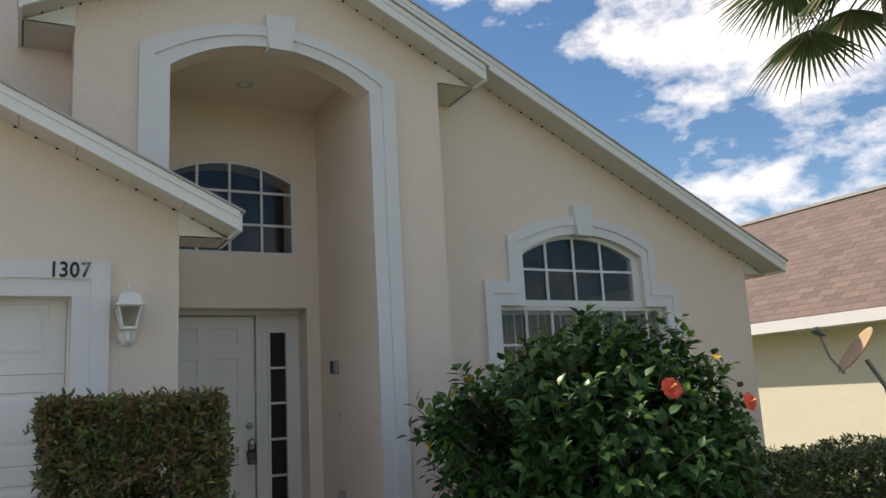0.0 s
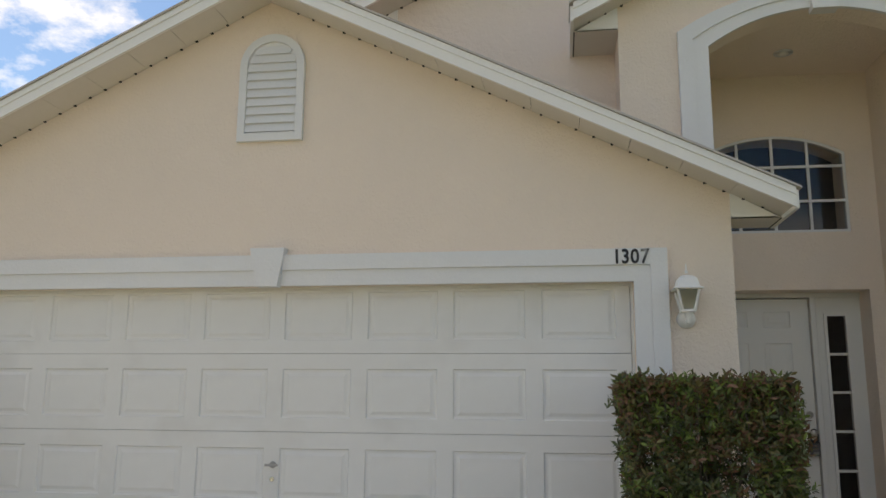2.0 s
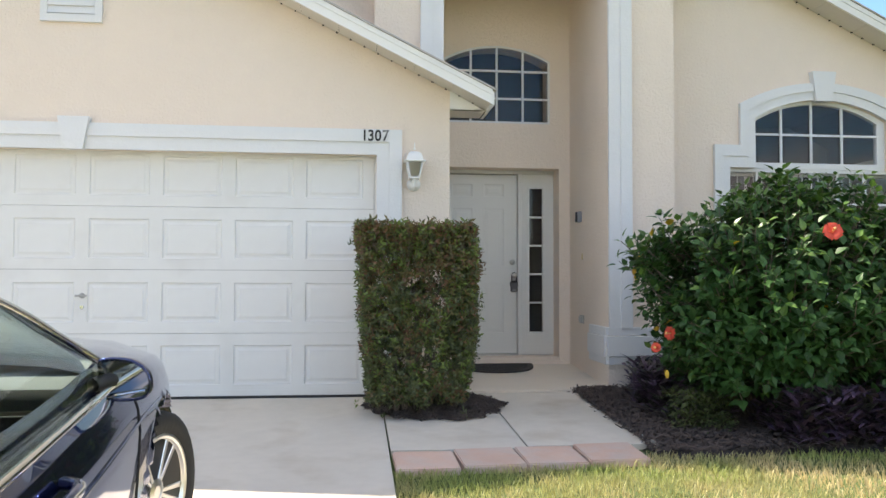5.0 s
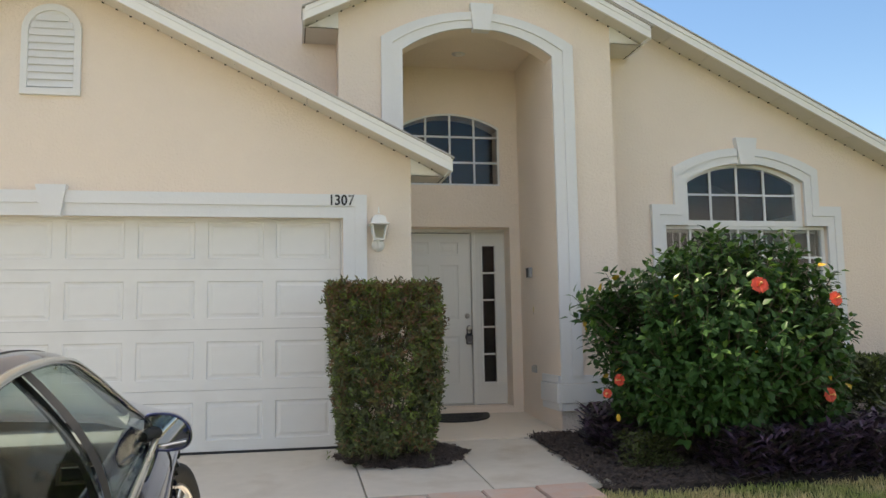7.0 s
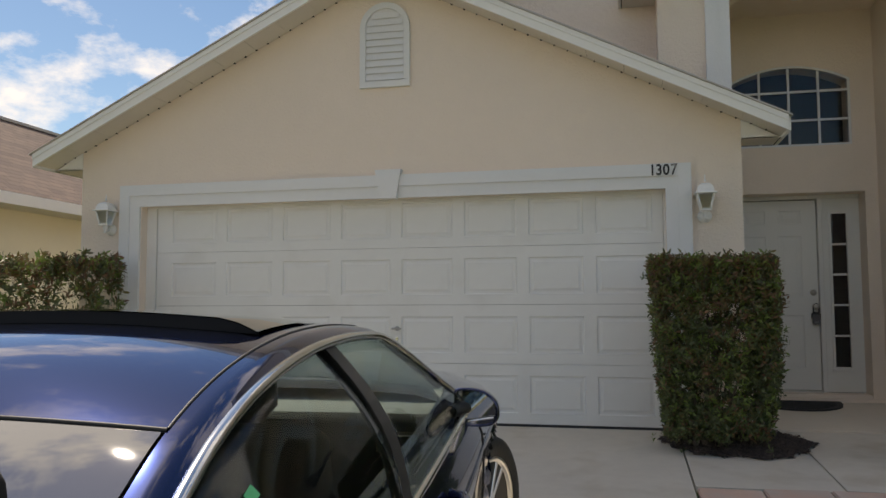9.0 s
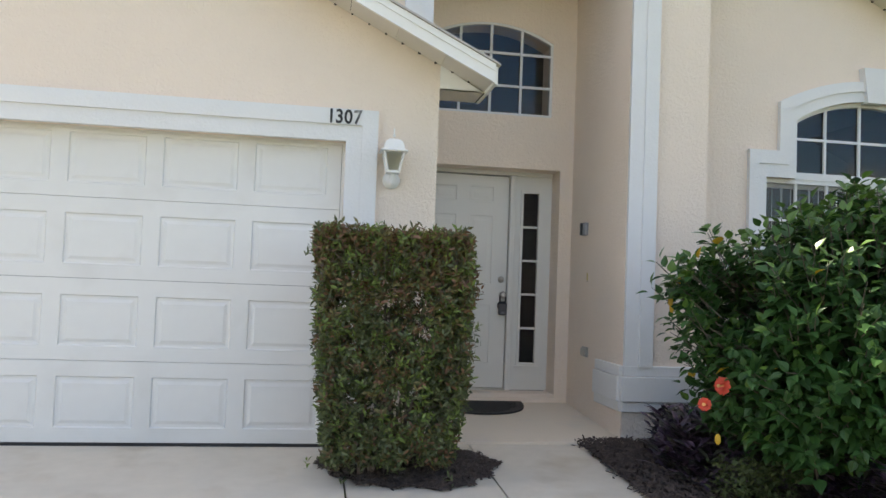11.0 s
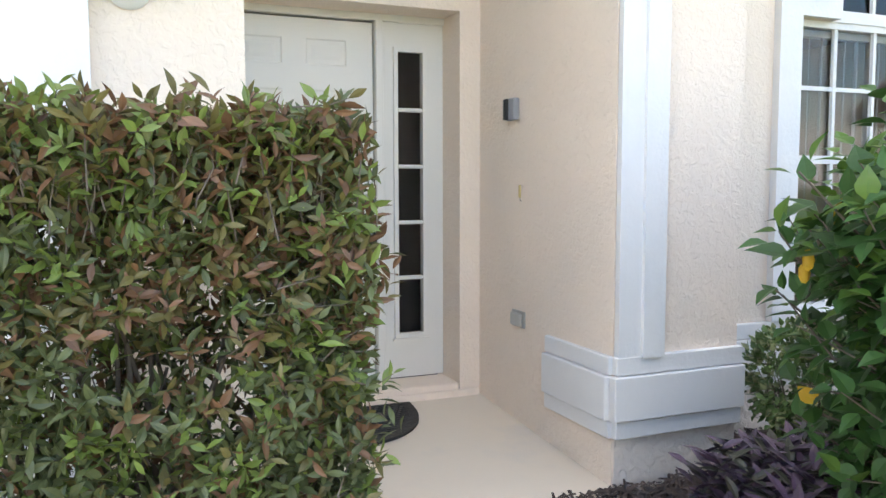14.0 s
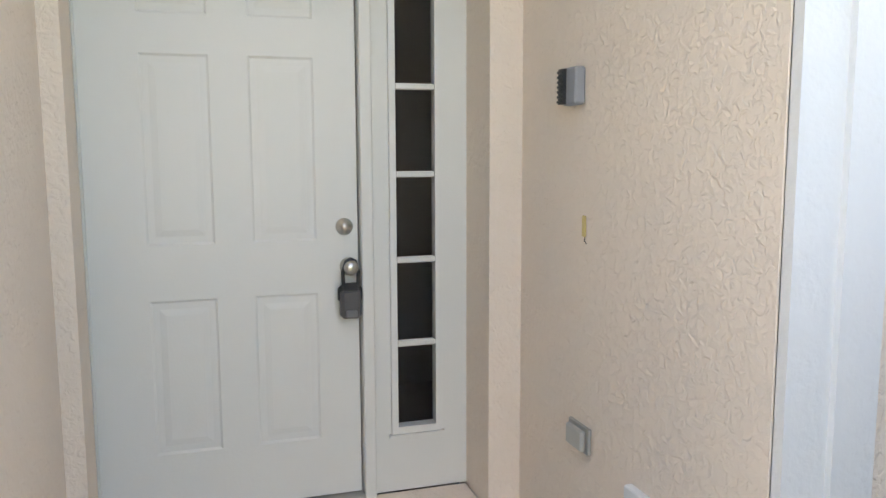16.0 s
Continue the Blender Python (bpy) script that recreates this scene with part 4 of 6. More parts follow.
def hibiscus():
    root = thing("hibiscus_bush", "large rounded hibiscus bush with glossy leaves and red flowers", "bush", at=(3.05, -1.10, -0.06))
    inv = Vector(root.location)
    green, light, yellow, twigs = [], [], [], []
    centre = Vector((3.06, -1.12, 0.88))
    tips = []
    while len(tips) < 1450:
        d = rv()
        if not 0.1 < d.length < 1:
            continue
        d.normalize()
        if d.z < -0.75:
            continue
        bulge = 1.0 + 0.16 * noise.noise(d * 1.7 + Vector((3, 1, 0))) + 0.12 * noise.noise(d * 4.2)
        depth = rng.random() ** 0.4
        r = Vector((1.17, 0.84, 0.99 if d.z > 0 else 0.78)) * bulge * (0.45 + 0.55 * depth)
        p = centre + Vector((d.x * r.x, d.y * r.y, d.z * r.z))
        p.x -= 0.28 * max(0.0, 0.9 - p.z) * (1 if d.x > 0 else -0.3)
        if p.x < 0.55 + 1.03 * (p.y + 2.1):
            continue
        if noise.noise(p * 2.6 + Vector((9, 2, 5))) < -0.36 and depth > 0.5:
            continue
        tips.append((p, d))
    while len(tips) < 1830:
        p = Vector((rng.uniform(2.2, 4.25), rng.uniform(-1.75, -0.45), rng.uniform(0.30, 0.66)))
        if p.x < 0.62 + 1.03 * (p.y + 2.1) or (p.x - 3.06) ** 2 / 1.3 + (p.y + 1.12) ** 2 / 0.68 > 0.62 + 0.6 * p.z:
            continue
        tips.append((p, Vector((p.x - 3.06, p.y + 1.12, 0.1)).normalized()))
    for _ in range(16):
        tips.append((Vector((rng.uniform(1.84, 2.02), rng.uniform(-1.15, -0.85), rng.uniform(1.02, 1.36))), Vector((-1, -0.2, 0.4))))
    for n, (p, d) in enumerate(tips):
        out = (d + Vector((0, 0, 0.45)) + rv(0.35)).normalized()
        if n % 5 == 0:
            base = Vector((3.05 + rng.uniform(-0.25, 0.25), -1.1 + rng.uniform(-0.15, 0.15), -0.06))
            mid = base.lerp(p, 0.5) + Vector((0, 0, 0.15))
            twigs.append(([q - inv for q in (base, mid, p)], 0.012, 0.003))
        else:
            twigs.append(([p - out * 0.24 - inv, p - inv], 0.004, 0.002))
        for i in range(9):
            q = p - out * (0.028 * i) + rv(0.015)
            ang = i * 2.4 + n
            a = out.cross(Vector((0.3, 0.2, 0.9))).normalized()
            c = out.cross(a)
            dd = out * (0.75 - 0.06 * i) + (a * math.cos(ang) + c * math.sin(ang)) + Vector((0, 0, -0.12))
            length = rng.uniform(0.075, 0.13) * (0.7 + 0.04 * i)
            # pale leaves get commoner with height: top light and low shade put in colour
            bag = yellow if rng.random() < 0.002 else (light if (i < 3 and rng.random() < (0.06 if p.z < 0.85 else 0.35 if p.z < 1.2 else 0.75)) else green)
            bag.append((q + dd.normalized() * 0.02 - inv, dd, Vector((0, 0, 1)) + out * 0.6 + rv(0.35), length, length * rng.uniform(0.27, 0.36)))
    twig_mesh("branch_work", twigs, M_TWIG, root)
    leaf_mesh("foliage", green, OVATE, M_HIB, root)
    leaf_mesh("young_leaves", light, OVATE, M_HIB_TOPLIT, root)
    leaf_mesh("yellow_leaves", yellow, OVATE, M_HIB_YEL, root)
    # flowers: five broad ruffled petals round a long column
    for pos, face, size in (((2.9, -1.99, 1.35), (-0.3, -1, 0.35), 0.047), ((3.56, -1.92, 1.25), (0.1, -1, 0.2), 0.043), ((3.55, -1.80, 0.527), (0.1, -1, 0.1), 0.042), ((2.09, -1.30, 0.65), (-0.9, -0.5, 0.05), 0.038),
                            ((1.97, -1.32, 0.55), (-0.6, -0.8, 0.1), 0.028)):
        q = Vector(face).normalized().to_track_quat("Z", "Y").to_matrix().to_4x4()
        m = Matrix.Translation(Vector(pos) - inv) @ q
        bm = bmesh.new()
        for k in range(5):
            rot = Matrix.Rotation(k * 2 * math.pi / 5, 4, "Z")
            grid = []
            for i in range(5):
                f = i / 4
                row = []
                for j in range(5):
                    g = (j - 2) / 2
                    w = size * (0.15 + 0.75 * math.sin(min(1, f * 1.15) * 1.7)) * 0.72
                    z = size * (0.55 * math.sin(f * 2.0) - 0.1 * f) + 0.10 * size * math.sin(g * 5 + k * 2) * f
                    row.append(bm.verts.new(m @ rot @ Vector((g * w, size * 1.25 * f, z))))
                grid.append(row)
            for i in range(4):
                for j in range(4):
                    bm.faces.new((grid[i][j], grid[i][j + 1], grid[i + 1][j + 1], grid[i + 1][j]))
        flower = part("flower", bm, M_PETAL, root, "open red hibiscus flower", smooth=True)
        part("stamen", lathe(((0.006, 0.0), (0.004, size), (0.009, size * 1.15), (0.010, size * 1.5), (0.002, size * 1.6)), m, 8), M_STAMEN, flower)
    for pos in ((2.02, -0.78, 1.06), (1.99, -0.82, 1.10), (2.05, -1.32, 0.36)):
        q = Vector((-0.6, -1, 0.1)).normalized().to_track_quat("Z", "Y").to_matrix().to_4x4()
        m = Matrix.Translation(Vector(pos) - inv) @ q
        part("faded_leaf", lathe(((0.004, -0.03), (0.022, -0.01), (0.028, 0.01), (0.020, 0.025), (0.004, 0.03)), m @ Matrix.Diagonal((0.6, 1.1, 0.25, 1)), 9), M_HIB_YEL, root, "withered yellow leaf")
    return root


hibiscus()

# ---- bed plants ----
M_PURPLE = mat("purple_leaf", (0.085, 0.052, 0.085), 0.42, vary=0.3, scale=8, rnd=0.7, island=True, tint=(0.035, 0.035, 0.022), thresh=0.7)
M_OLIVE = mat("herb_leaf", (0.10, 0.125, 0.045), 0.6, vary=0.3, scale=8, rnd=0.6, island=True, trans=0.2)
M_VARIEG = mat("variegated_leaf", (0.10, 0.17, 0.05), 0.4, vary=0.2, scale=9, rnd=0.5, island=True, tint=(0.30, 0.33, 0.16), thresh=0.72, trans=0.2)


def ground_cover(name, label, category, spots, material, leaf_len, k, spread, shape=LANCE, wide=0.11, lift=0.5):
    root = thing(name, label, category, kind="stuff", at=spots[0])
    inv = Vector(root.location)
    leaves = []
    for s in spots:
        s = Vector(s)
        for i in range(k):
            h = rng.uniform(0.0, spread)
            ang = rng.uniform(0, 6.28)
            d = Vector((math.cos(ang), math.sin(ang), rng.uniform(-0.1, 1.0) * lift + 0.25))
            leaves.append((s + Vector((rng.uniform(-0.05, 0.05), rng.uniform(-0.05, 0.05), h)) - inv, d, Vector((0, 0, 1)) + rv(0.3), leaf_len * rng.uniform(0.6, 1.15), leaf_len * wide))
    leaf_mesh("leaves", leaves, shape, material, root)
    return root


spots = []
for _ in range(680):
    x = rng.uniform(2.12, 6.4)
    y = rng.uniform(-1.88, -1.20) if x > 2.75 else rng.uniform(-1.05, -0.35)
    if x < 2.30 and rng.random() < 0.5:
        continue
    if y > -0.25 and rng.random() < 0.4:
        continue
    spots.append((x, y, ground_z(y) + (rng.uniform(0.0, 0.05) if x > 2.75 else -0.06)))
for _ in range(90):
    x, y = rng.uniform(2.12, 2.75), rng.uniform(-0.78, -0.18)
    spots.append((x, y, ground_z(y) + 0.01))
ground_cover("purple_plants", "dark purple strap-leaved ground cover in the mulch bed", "plants", spots, M_PURPLE, 0.14, 18, 0.33, wide=0.12)
spots = [(2.30 + rng.uniform(-0.2, 0.22), -1.28 + rng.uniform(-0.15, 0.15), rng.uniform(-0.09, -0.05)) for _ in range(34)]
ground_cover("herb_clump", "straggly olive-green low plant at the bed edge", "plant", spots, M_OLIVE, 0.05, 44, 0.30, wide=0.16)
shrub = thing("small_shrub", "small rounded shrub with pale variegated leaves under the window", "shrub", at=(3.12, 0.22, 0.0))
pts, stems_ = [], []
for _ in range(420):
    d = rv()
    if d.length < 0.05:
        continue
    d.normalize()
    p = Vector((0, 0, 0.44)) + Vector((d.x * 0.27, d.y * 0.24, d.z * 0.27)) * rng.uniform(0.7, 1.05)
    stems_.append(([Vector((0, 0, 0)), p * 0.6, p], 0.004, 0.0015)) if rng.random() < 0.15 else None
    for i in range(6):
        pts.append((p + rv(0.03), d + rv(0.8) + Vector((0, 0, 0.4)), Vector((0, 0, 1)) + d, rng.uniform(0.03, 0.048), 0.013))
twig_mesh("branch_work", stems_ + [([Vector((0, 0, -0.05)), Vector((0, 0, 0.15)), Vector((0.01, 0, 0.4))], 0.012, 0.006)], M_TWIG, shrub)
leaf_mesh("foliage", pts, OVATE, M_VARIEG, shrub)
spike = thing("agave", "spiky agave with pale-edged blades at the bed end", "plant", at=(4.65, -1.75, -0.08))
pts = []
for i in range(14):
    ang = i * 2.4
    pts.append((Vector((0.03 * math.cos(ang), 0.03 * math.sin(ang), 0.03)), Vector((math.cos(ang), math.sin(ang), 0.55 + 0.05 * i)), Vector((0, 0, 1)), 0.75, 0.045))
leaf_mesh("blades", pts, (0.7, 1.0, 0.9, 0.6, 0.0), mat("agave_blade", (0.34, 0.36, 0.22), 0.5, vary=0.2, rnd=0.3, island=True), spike, fold=0.6)


# ---- mulch beds ----
def bed(name, label, outline, zf, chips, near=None):
    """A mound of mulch with loose chips on it."""
    bm = bmesh.new()
    n = 9
    cx, cy = sum(p[0] for p in outline) / len(outline), sum(p[1] for p in outline) / len(outline)
    rings = []
    for k in range(n + 1):
        f = k / n
        rings.append([bm.verts.new((cx + (x - cx) * f, cy + (y - cy) * f, zf(cx + (x - cx) * f, cy + (y - cy) * f, f))) for x, y in outline])
    for a, b in zip(rings, rings[1:]):
        for i in range(len(outline)):
            j = (i + 1) % len(outline)
            bm.faces.new((a[i], a[j], b[j], b[i]))
    bmesh.ops.remove_doubles(bm, verts=bm.verts[:], dist=1e-5)
    ob = tagged(part(name, bm, M_MULCH), label, "mulch", kind="structure")
    verts, faces = [], []
    for _ in range(chips):
        i = rng.randrange(len(outline))
        f = math.sqrt(rng.random()) * 1.02
        a, b = outline[i], outline[(i + 1) % len(outline)]
        g = rng.random()
        x, y = cx + (a[0] + (b[0] - a[0]) * g - cx) * f, cy + (a[1] + (b[1] - a[1]) * g - cy) * f
        heap = 0.0
        if near and _ % 2:
            x, y, f = rng.uniform(near[0], near[1]), rng.uniform(near[2], near[3]), 0.9
            heap = rng.uniform(0.0, 0.028) * min(1.0, (x - near[0]) * 9 + 0.15)
        c = Vector((x, y, zf(x, y, min(f, 1)) + 0.006 + heap))
        d = Vector((rng.uniform(-1, 1), rng.uniform(-1, 1), rng.uniform(-0.3, 0.45))).normalized() * rng.uniform(0.010, 0.04)
        w = d.cross(Vector((0, 0, 1))).normalized() * rng.uniform(0.004, 0.010)
        t = Vector((0, 0, 0.006))
        b0 = len(verts)
        verts += [tuple(c + v) for v in (-d - w, d - w * 0.6, d + w * 0.6, -d + w, -d * 0.8 + t, d * 0.8 + t)]
        faces += [(b0, b0 + 1, b0 + 5, b0 + 4), (b0 + 2, b0 + 3, b0 + 4, b0 + 5), (b0 + 1, b0 + 2, b0 + 5), (b0 + 3, b0, b0 + 4)]
    me = bpy.data.meshes.new("chips")
    me.from_pydata(verts, [], faces)
    me.materials.append(M_CHIP)
    o = new("chips", me)
    o.parent = ob
    o["kind"] = "stuff"
    return ob


ring_pts = [(0.47 + (0.54 + 0.05 * math.sin(3 * a) + 0.03 * math.sin(11 * a)) * math.cos(a), -0.43 + (0.41 + 0.03 * math.sin(5 * a + 1) + 0.03 * math.sin(13 * a)) * math.sin(a)) for a in [2 * math.pi * i / 90 for i in range(90)]]
bed("mulch_ring", "dark bark mulch ring round the clipped shrub", [(max(-0.09, x), min(0.10, y)) for x, y in ring_pts], lambda x, y, f: ground_z(y) + 0.008 + 0.075 * (1 - f ** 3) + 0.012 * noise.noise(Vector((x * 9, y * 9, 0))), 5200)
edge = [(1.80, 0.27), (1.765, -0.45), (1.80, -1.15), (1.885, -1.56), (1.70, -1.66), (1.71, -1.93), (2.3, -1.86), (3.1, -1.85), (4.0, -1.86), (5.2, -1.88), (6.6, -1.88), (9.5, -1.85), (9.5, 0.70), (2.82, 0.70), (2.80, 0.29)]
fine = []
for i, (a, b) in enumerate(zip(edge, edge[1:] + edge[:1])):
    k = max(1, int(math.hypot(b[0] - a[0], b[1] - a[1]) / 0.25))
    fine += [(a[0] + (b[0] - a[0]) * j / k + 0.012 * math.sin(7 * j + i), a[1] + (b[1] - a[1]) * j / k + (0.05 * noise.noise(Vector((j * 0.9, i * 3.1, 0))) if i > 3 else 0.0)) for j in range(k)]
bed("mulch_bed", "dark bark mulch bed in front of the right wing", fine, lambda x, y, f: ground_z(y) + 0.006 + 0.03 * (1 - f * f) + 0.014 * noise.noise(Vector((x * 8, y * 8, 0))) - (0.055 * max(0.0, f - 0.85) / 0.15 if y < -1.6 else 0.0), 15000, near=(1.77, 3.1, -1.80, 0.27))

# ---- lawn blades ----
M_GRASS = mat("grass_blade", (0.33, 0.38, 0.12), 0.55, vary=0.25, scale=1.3, rnd=0.6, island=True, tint=(0.62, 0.50, 0.27), tscale=1.4, thresh=0.50, trans=0.35)
verts, faces = [], []
gr = random.Random(3)
while len(faces) < 2 * 42000:
    x, y = 0.06 + 7.5 * gr.random() ** 1.25, -1.62 - 4.2 * gr.random() ** 2.0
    if y > -2.085 + 0.06 * x + 0.012 * noise.noise(Vector((x * 14, 7, 0))) and x < 1.71:
        continue
    if y > -1.84 + 0.08 * noise.noise(Vector((x * 2, 0, 0))) + 0.05 * noise.noise(Vector((x * 9, 4, 0))) and x > 1.69:
        continue
    z = ground_z(y) - 0.035
    a = gr.uniform(0, 6.28)
    h = gr.uniform(0.03, 0.065)
    w = Vector((math.cos(a), math.sin(a), 0)) * gr.uniform(0.0022, 0.004)
    lean = Vector((gr.uniform(-0.03, 0.03), gr.uniform(-0.03, 0.03), 0))
    b = len(verts)
    p = Vector((x, y, z))
    mid, tip = p + lean * 0.4 + Vector((0, 0, h * 0.6)), p + lean + Vector((0, 0, h))
    verts += [tuple(p - w), tuple(p + w), tuple(mid + w * 0.8), tuple(mid - w * 0.8), tuple(tip)]
    faces += [(b, b + 1, b + 2, b + 3), (b + 3, b + 2, b + 4)]
me = bpy.data.meshes.new("grass")
me.from_pydata(verts, [], faces)
me.materials.append(M_GRASS)
tagged(new("grass", me), "sunlit green lawn with straw-coloured dry patches", "grass", kind="stuff")

# ---- palm ----
M_FROND = mat("palm_frond", (0.075, 0.12, 0.04), 0.45, vary=0.2, scale=4, rnd=0.4, island=True, tint=(0.28, 0.25, 0.12), thresh=0.86, trans=0.25)
M_TRUNK = mat("palm_trunk", (0.22, 0.17, 0.12), 0.95, vary=0.35, scale=6, bump=0.03, bscale=12)
palm = thing("palm_tree", "tall fan palm with drooping green fronds beside the next house", "palm tree", at=(7.35, -1.0, -0.08))
twig_mesh("trunk", [([Vector((0.02 * math.sin(i), 0, -0.1 + 0.6 * i)) for i in range(10)], 0.17, 0.13)], M_TRUNK, palm, segs=14)
heart = Vector((0.50, 0.05, 5.95))
for n in range(22):
    ang = math.pi + n * 2.4
    tilt = -0.45 + 1.25 * (n / 21)
    out = Vector((math.cos(ang) * math.cos(tilt), math.sin(ang) * math.cos(tilt), math.sin(tilt)))
    hub = heart + out * (1.25 if n != 3 else 1.2) + Vector((0, 0, -0.12))
    frond = thing("frond", "", "")
    frond.parent = palm
    side = out.cross(Vector((0, 0, 1))).normalized()
    up = side.cross(out)
    blades = []
    for k in range(34):
        f = (k / 33 - 0.5) * 2
        th = f * 2.25
        d = out * math.cos(th) + side * math.sin(th) + up * 0.12
        d.z -= 0.42 + 0.35 * abs(f)
        length = (1.0 - 0.22 * f * f) * rng.uniform(0.85, 1.05)
        blades.append((hub, d, up + Vector((0, 0, 0.4)), length, 0.026))
    twig_mesh("stalk", [([heart, heart.lerp(hub, 0.5) + Vector((0, 0, 0.08)), hub], 0.022, 0.012)], M_FROND, frond)
    o = leaf_mesh("fan", blades, (0.5, 0.9, 1.0, 0.75, 0.4, 0.0), M_FROND, frond, fold=0.5)

# ---- satellite dish ----
# the orange of sunlight coming through the dish is put into this colour
M_DISH = mat("dish_lit_tan", (0.60, 0.40, 0.22), 0.5, vary=0.15, trans=0.15)
dish = thing("satellite_dish", "satellite dish in a tan that holds its orange sunlight, on a bent grey mast", "satellite dish", at=(7.30, -0.30, 0.0))
M_GREY = mat("galvanised", (0.28, 0.27, 0.26), 0.5, metal=0.4, vary=0.2)
twig_mesh("mast", [([Vector((0.10, 0, -0.1)), Vector((0.10, 0, 0.9)), Vector((0.02, 0, 1.25)), Vector((-0.13, 0.06, 1.52))], 0.022, 0.022)], M_GREY, dish, segs=10)
aim = Vector((-0.62, 0.45, 0.62)).normalized().to_track_quat("Z", "Y").to_matrix().to_4x4()
m = Matrix.Translation((-0.17, 0.10, 1.60)) @ aim
bm = bmesh.new()
rings = []
for k in range(9):
    r = 0.24 * k / 8
    rings.append([bm.verts.new(m @ Vector((r * 1.0 * math.cos(a), r * 1.15 * math.sin(a), 0.9 * r * r))) for a in [2 * math.pi * i / 28 for i in range(28)]])
for a, b in zip(rings, rings[1:]):
    for i in range(28):
        bm.faces.new((a[i], a[(i + 1) % 28], b[(i + 1) % 28], b[i]))
bmesh.ops.remove_doubles(bm, verts=bm.verts[:], dist=1e-5)
got = bmesh.ops.extrude_face_region(bm, geom=bm.faces[:])
bmesh.ops.translate(bm, vec=m.to_3x3() @ Vector((0, 0, -0.012)), verts=[g for g in got["geom"] if isinstance(g, bmesh.types.BMVert)])
part("reflector", bm, M_DISH, dish, smooth=True)
lnb = m @ Vector((0.0, -0.05, 0.42))
twig_mesh("arm", [([m @ Vector((0, -0.26, 0.0)), m @ Vector((0, -0.2, 0.2)), lnb], 0.012, 0.012)], M_GREY, dish, segs=8)
head_ = thing("receiver", "", "")
head_.parent = dish
for k in (-1, 0, 1):
    part("feed_horn", lathe(((0.03, -0.05), (0.032, 0.0), (0.022, 0.02), (0.02, 0.06)), Matrix.Translation(lnb + m.to_3x3() @ Vector((0.055 * k, 0, 0))) @ aim @ pose(0, 0, 0, 180), 12), M_GREY, head_)


# ---- car ----
M_PAINT = mat("car_paint", (0.011, 0.019, 0.075), 0.14, metal=0.85, vary=0.06, scale=2, coat=1.0, coat_ior=1.6)
M_PAINT.node_tree.nodes["Principled BSDF"].inputs["Specular Tint"].default_value = (0.45, 0.5, 0.75, 1)
M_CARGLASS = thin_glass("car_glass", (0.84, 0.885, 0.865), 0.025, 0.3)
M_REARGLASS = mat("rear_glass", (0.01, 0.012, 0.016), 0.02, vary=0.05, spec=0.8, coat=1.0, coat_ior=2.6)
M_TYRE = mat("tyre", (0.02, 0.02, 0.02), 0.8, vary=0.2, scale=20, bump=0.002, bscale=60)
M_RIM = mat("alloy", (0.72, 0.70, 0.67), 0.28, metal=0.9, vary=0.05)
M_SEAT = mat("seat_leather", (0.018, 0.017, 0.017), 0.8, vary=0.15, scale=6, spec=0.2)
M_TAN = mat("dash_tan", (0.20, 0.16, 0.12), 0.6, vary=0.1, scale=6)
M_MIRROR = mat("mirror_glass", (0.40, 0.41, 0.40), 0.02, metal=1.0, vary=0.0)


def lerp_table(table, y):
    """Smooth values between the stations of a table."""
    if y <= table[0][0] or y >= table[-1][0]:
        return list(table[0][1:] if y <= table[0][0] else table[-1][1:])
    k = max(i for i in range(len(table) - 1) if table[i][0] <= y)
    a, b = table[k], table[k + 1]
    before, after = table[max(k - 1, 0)], table[min(k + 2, len(table) - 1)]
    h = b[0] - a[0]
    f = (y - a[0]) / h
    out = []
    for c in range(1, len(a)):
        ma = (b[c] - before[c]) / (b[0] - before[0]) * h
        mb = (after[c] - a[c]) / (after[0] - a[0]) * h
        out.append((2 * f ** 3 - 3 * f ** 2 + 1) * a[c] + (f ** 3 - 2 * f ** 2 + f) * ma + (3 * f ** 2 - 2 * f ** 3) * b[c] + (f ** 3 - f ** 2) * mb)
    return out


# station: half width, belt height, centre height, underside
BODY = ((-2.32, 0.62, 0.74, 0.80, 0.40), (-2.22, 0.78, 0.86, 0.96, 0.30), (-1.90, 0.87, 0.94, 1.02, 0.24), (-1.3, 0.908, 0.95, 1.00, 0.20), (-0.4, 0.912, 0.94, 0.97, 0.18),
        (0.5, 0.908, 0.925, 0.96, 0.18), (0.95, 0.90, 0.92, 1.005, 0.18), (1.5, 0.89, 0.89, 0.965, 0.19), (1.95, 0.85, 0.82, 0.91, 0.20), (2.20, 0.74, 0.71, 0.77, 0.22), (2.32, 0.52, 0.55, 0.58, 0.30))
# station: roof centre, rail height, rail half width, belt half width
ROOF = ((-1.95, 0.99, 0.96, 0.70, 0.80), (-1.6, 1.062, 1.034, 0.69, 0.84), (-1.3, 1.166, 1.138, 0.675, 0.855), (-1.05, 1.262, 1.235, 0.652, 0.858), (-0.8, 1.328, 1.287, 0.635, 0.86),
        (-0.5, 1.352, 1.312, 0.622, 0.86), (-0.2, 1.35, 1.31, 0.62, 0.86), (0.05, 1.322, 1.292, 0.625, 0.858), (0.2, 1.30, 1.268, 0.637, 0.856), (0.4, 1.222, 1.188, 0.675, 0.853), (0.6, 1.13, 1.085, 0.725, 0.85), (0.85, 1.03, 0.965, 0.79, 0.85), (1.0, 1.01, 0.94, 0.81, 0.85))
AXLES = (1.50, -1.31)


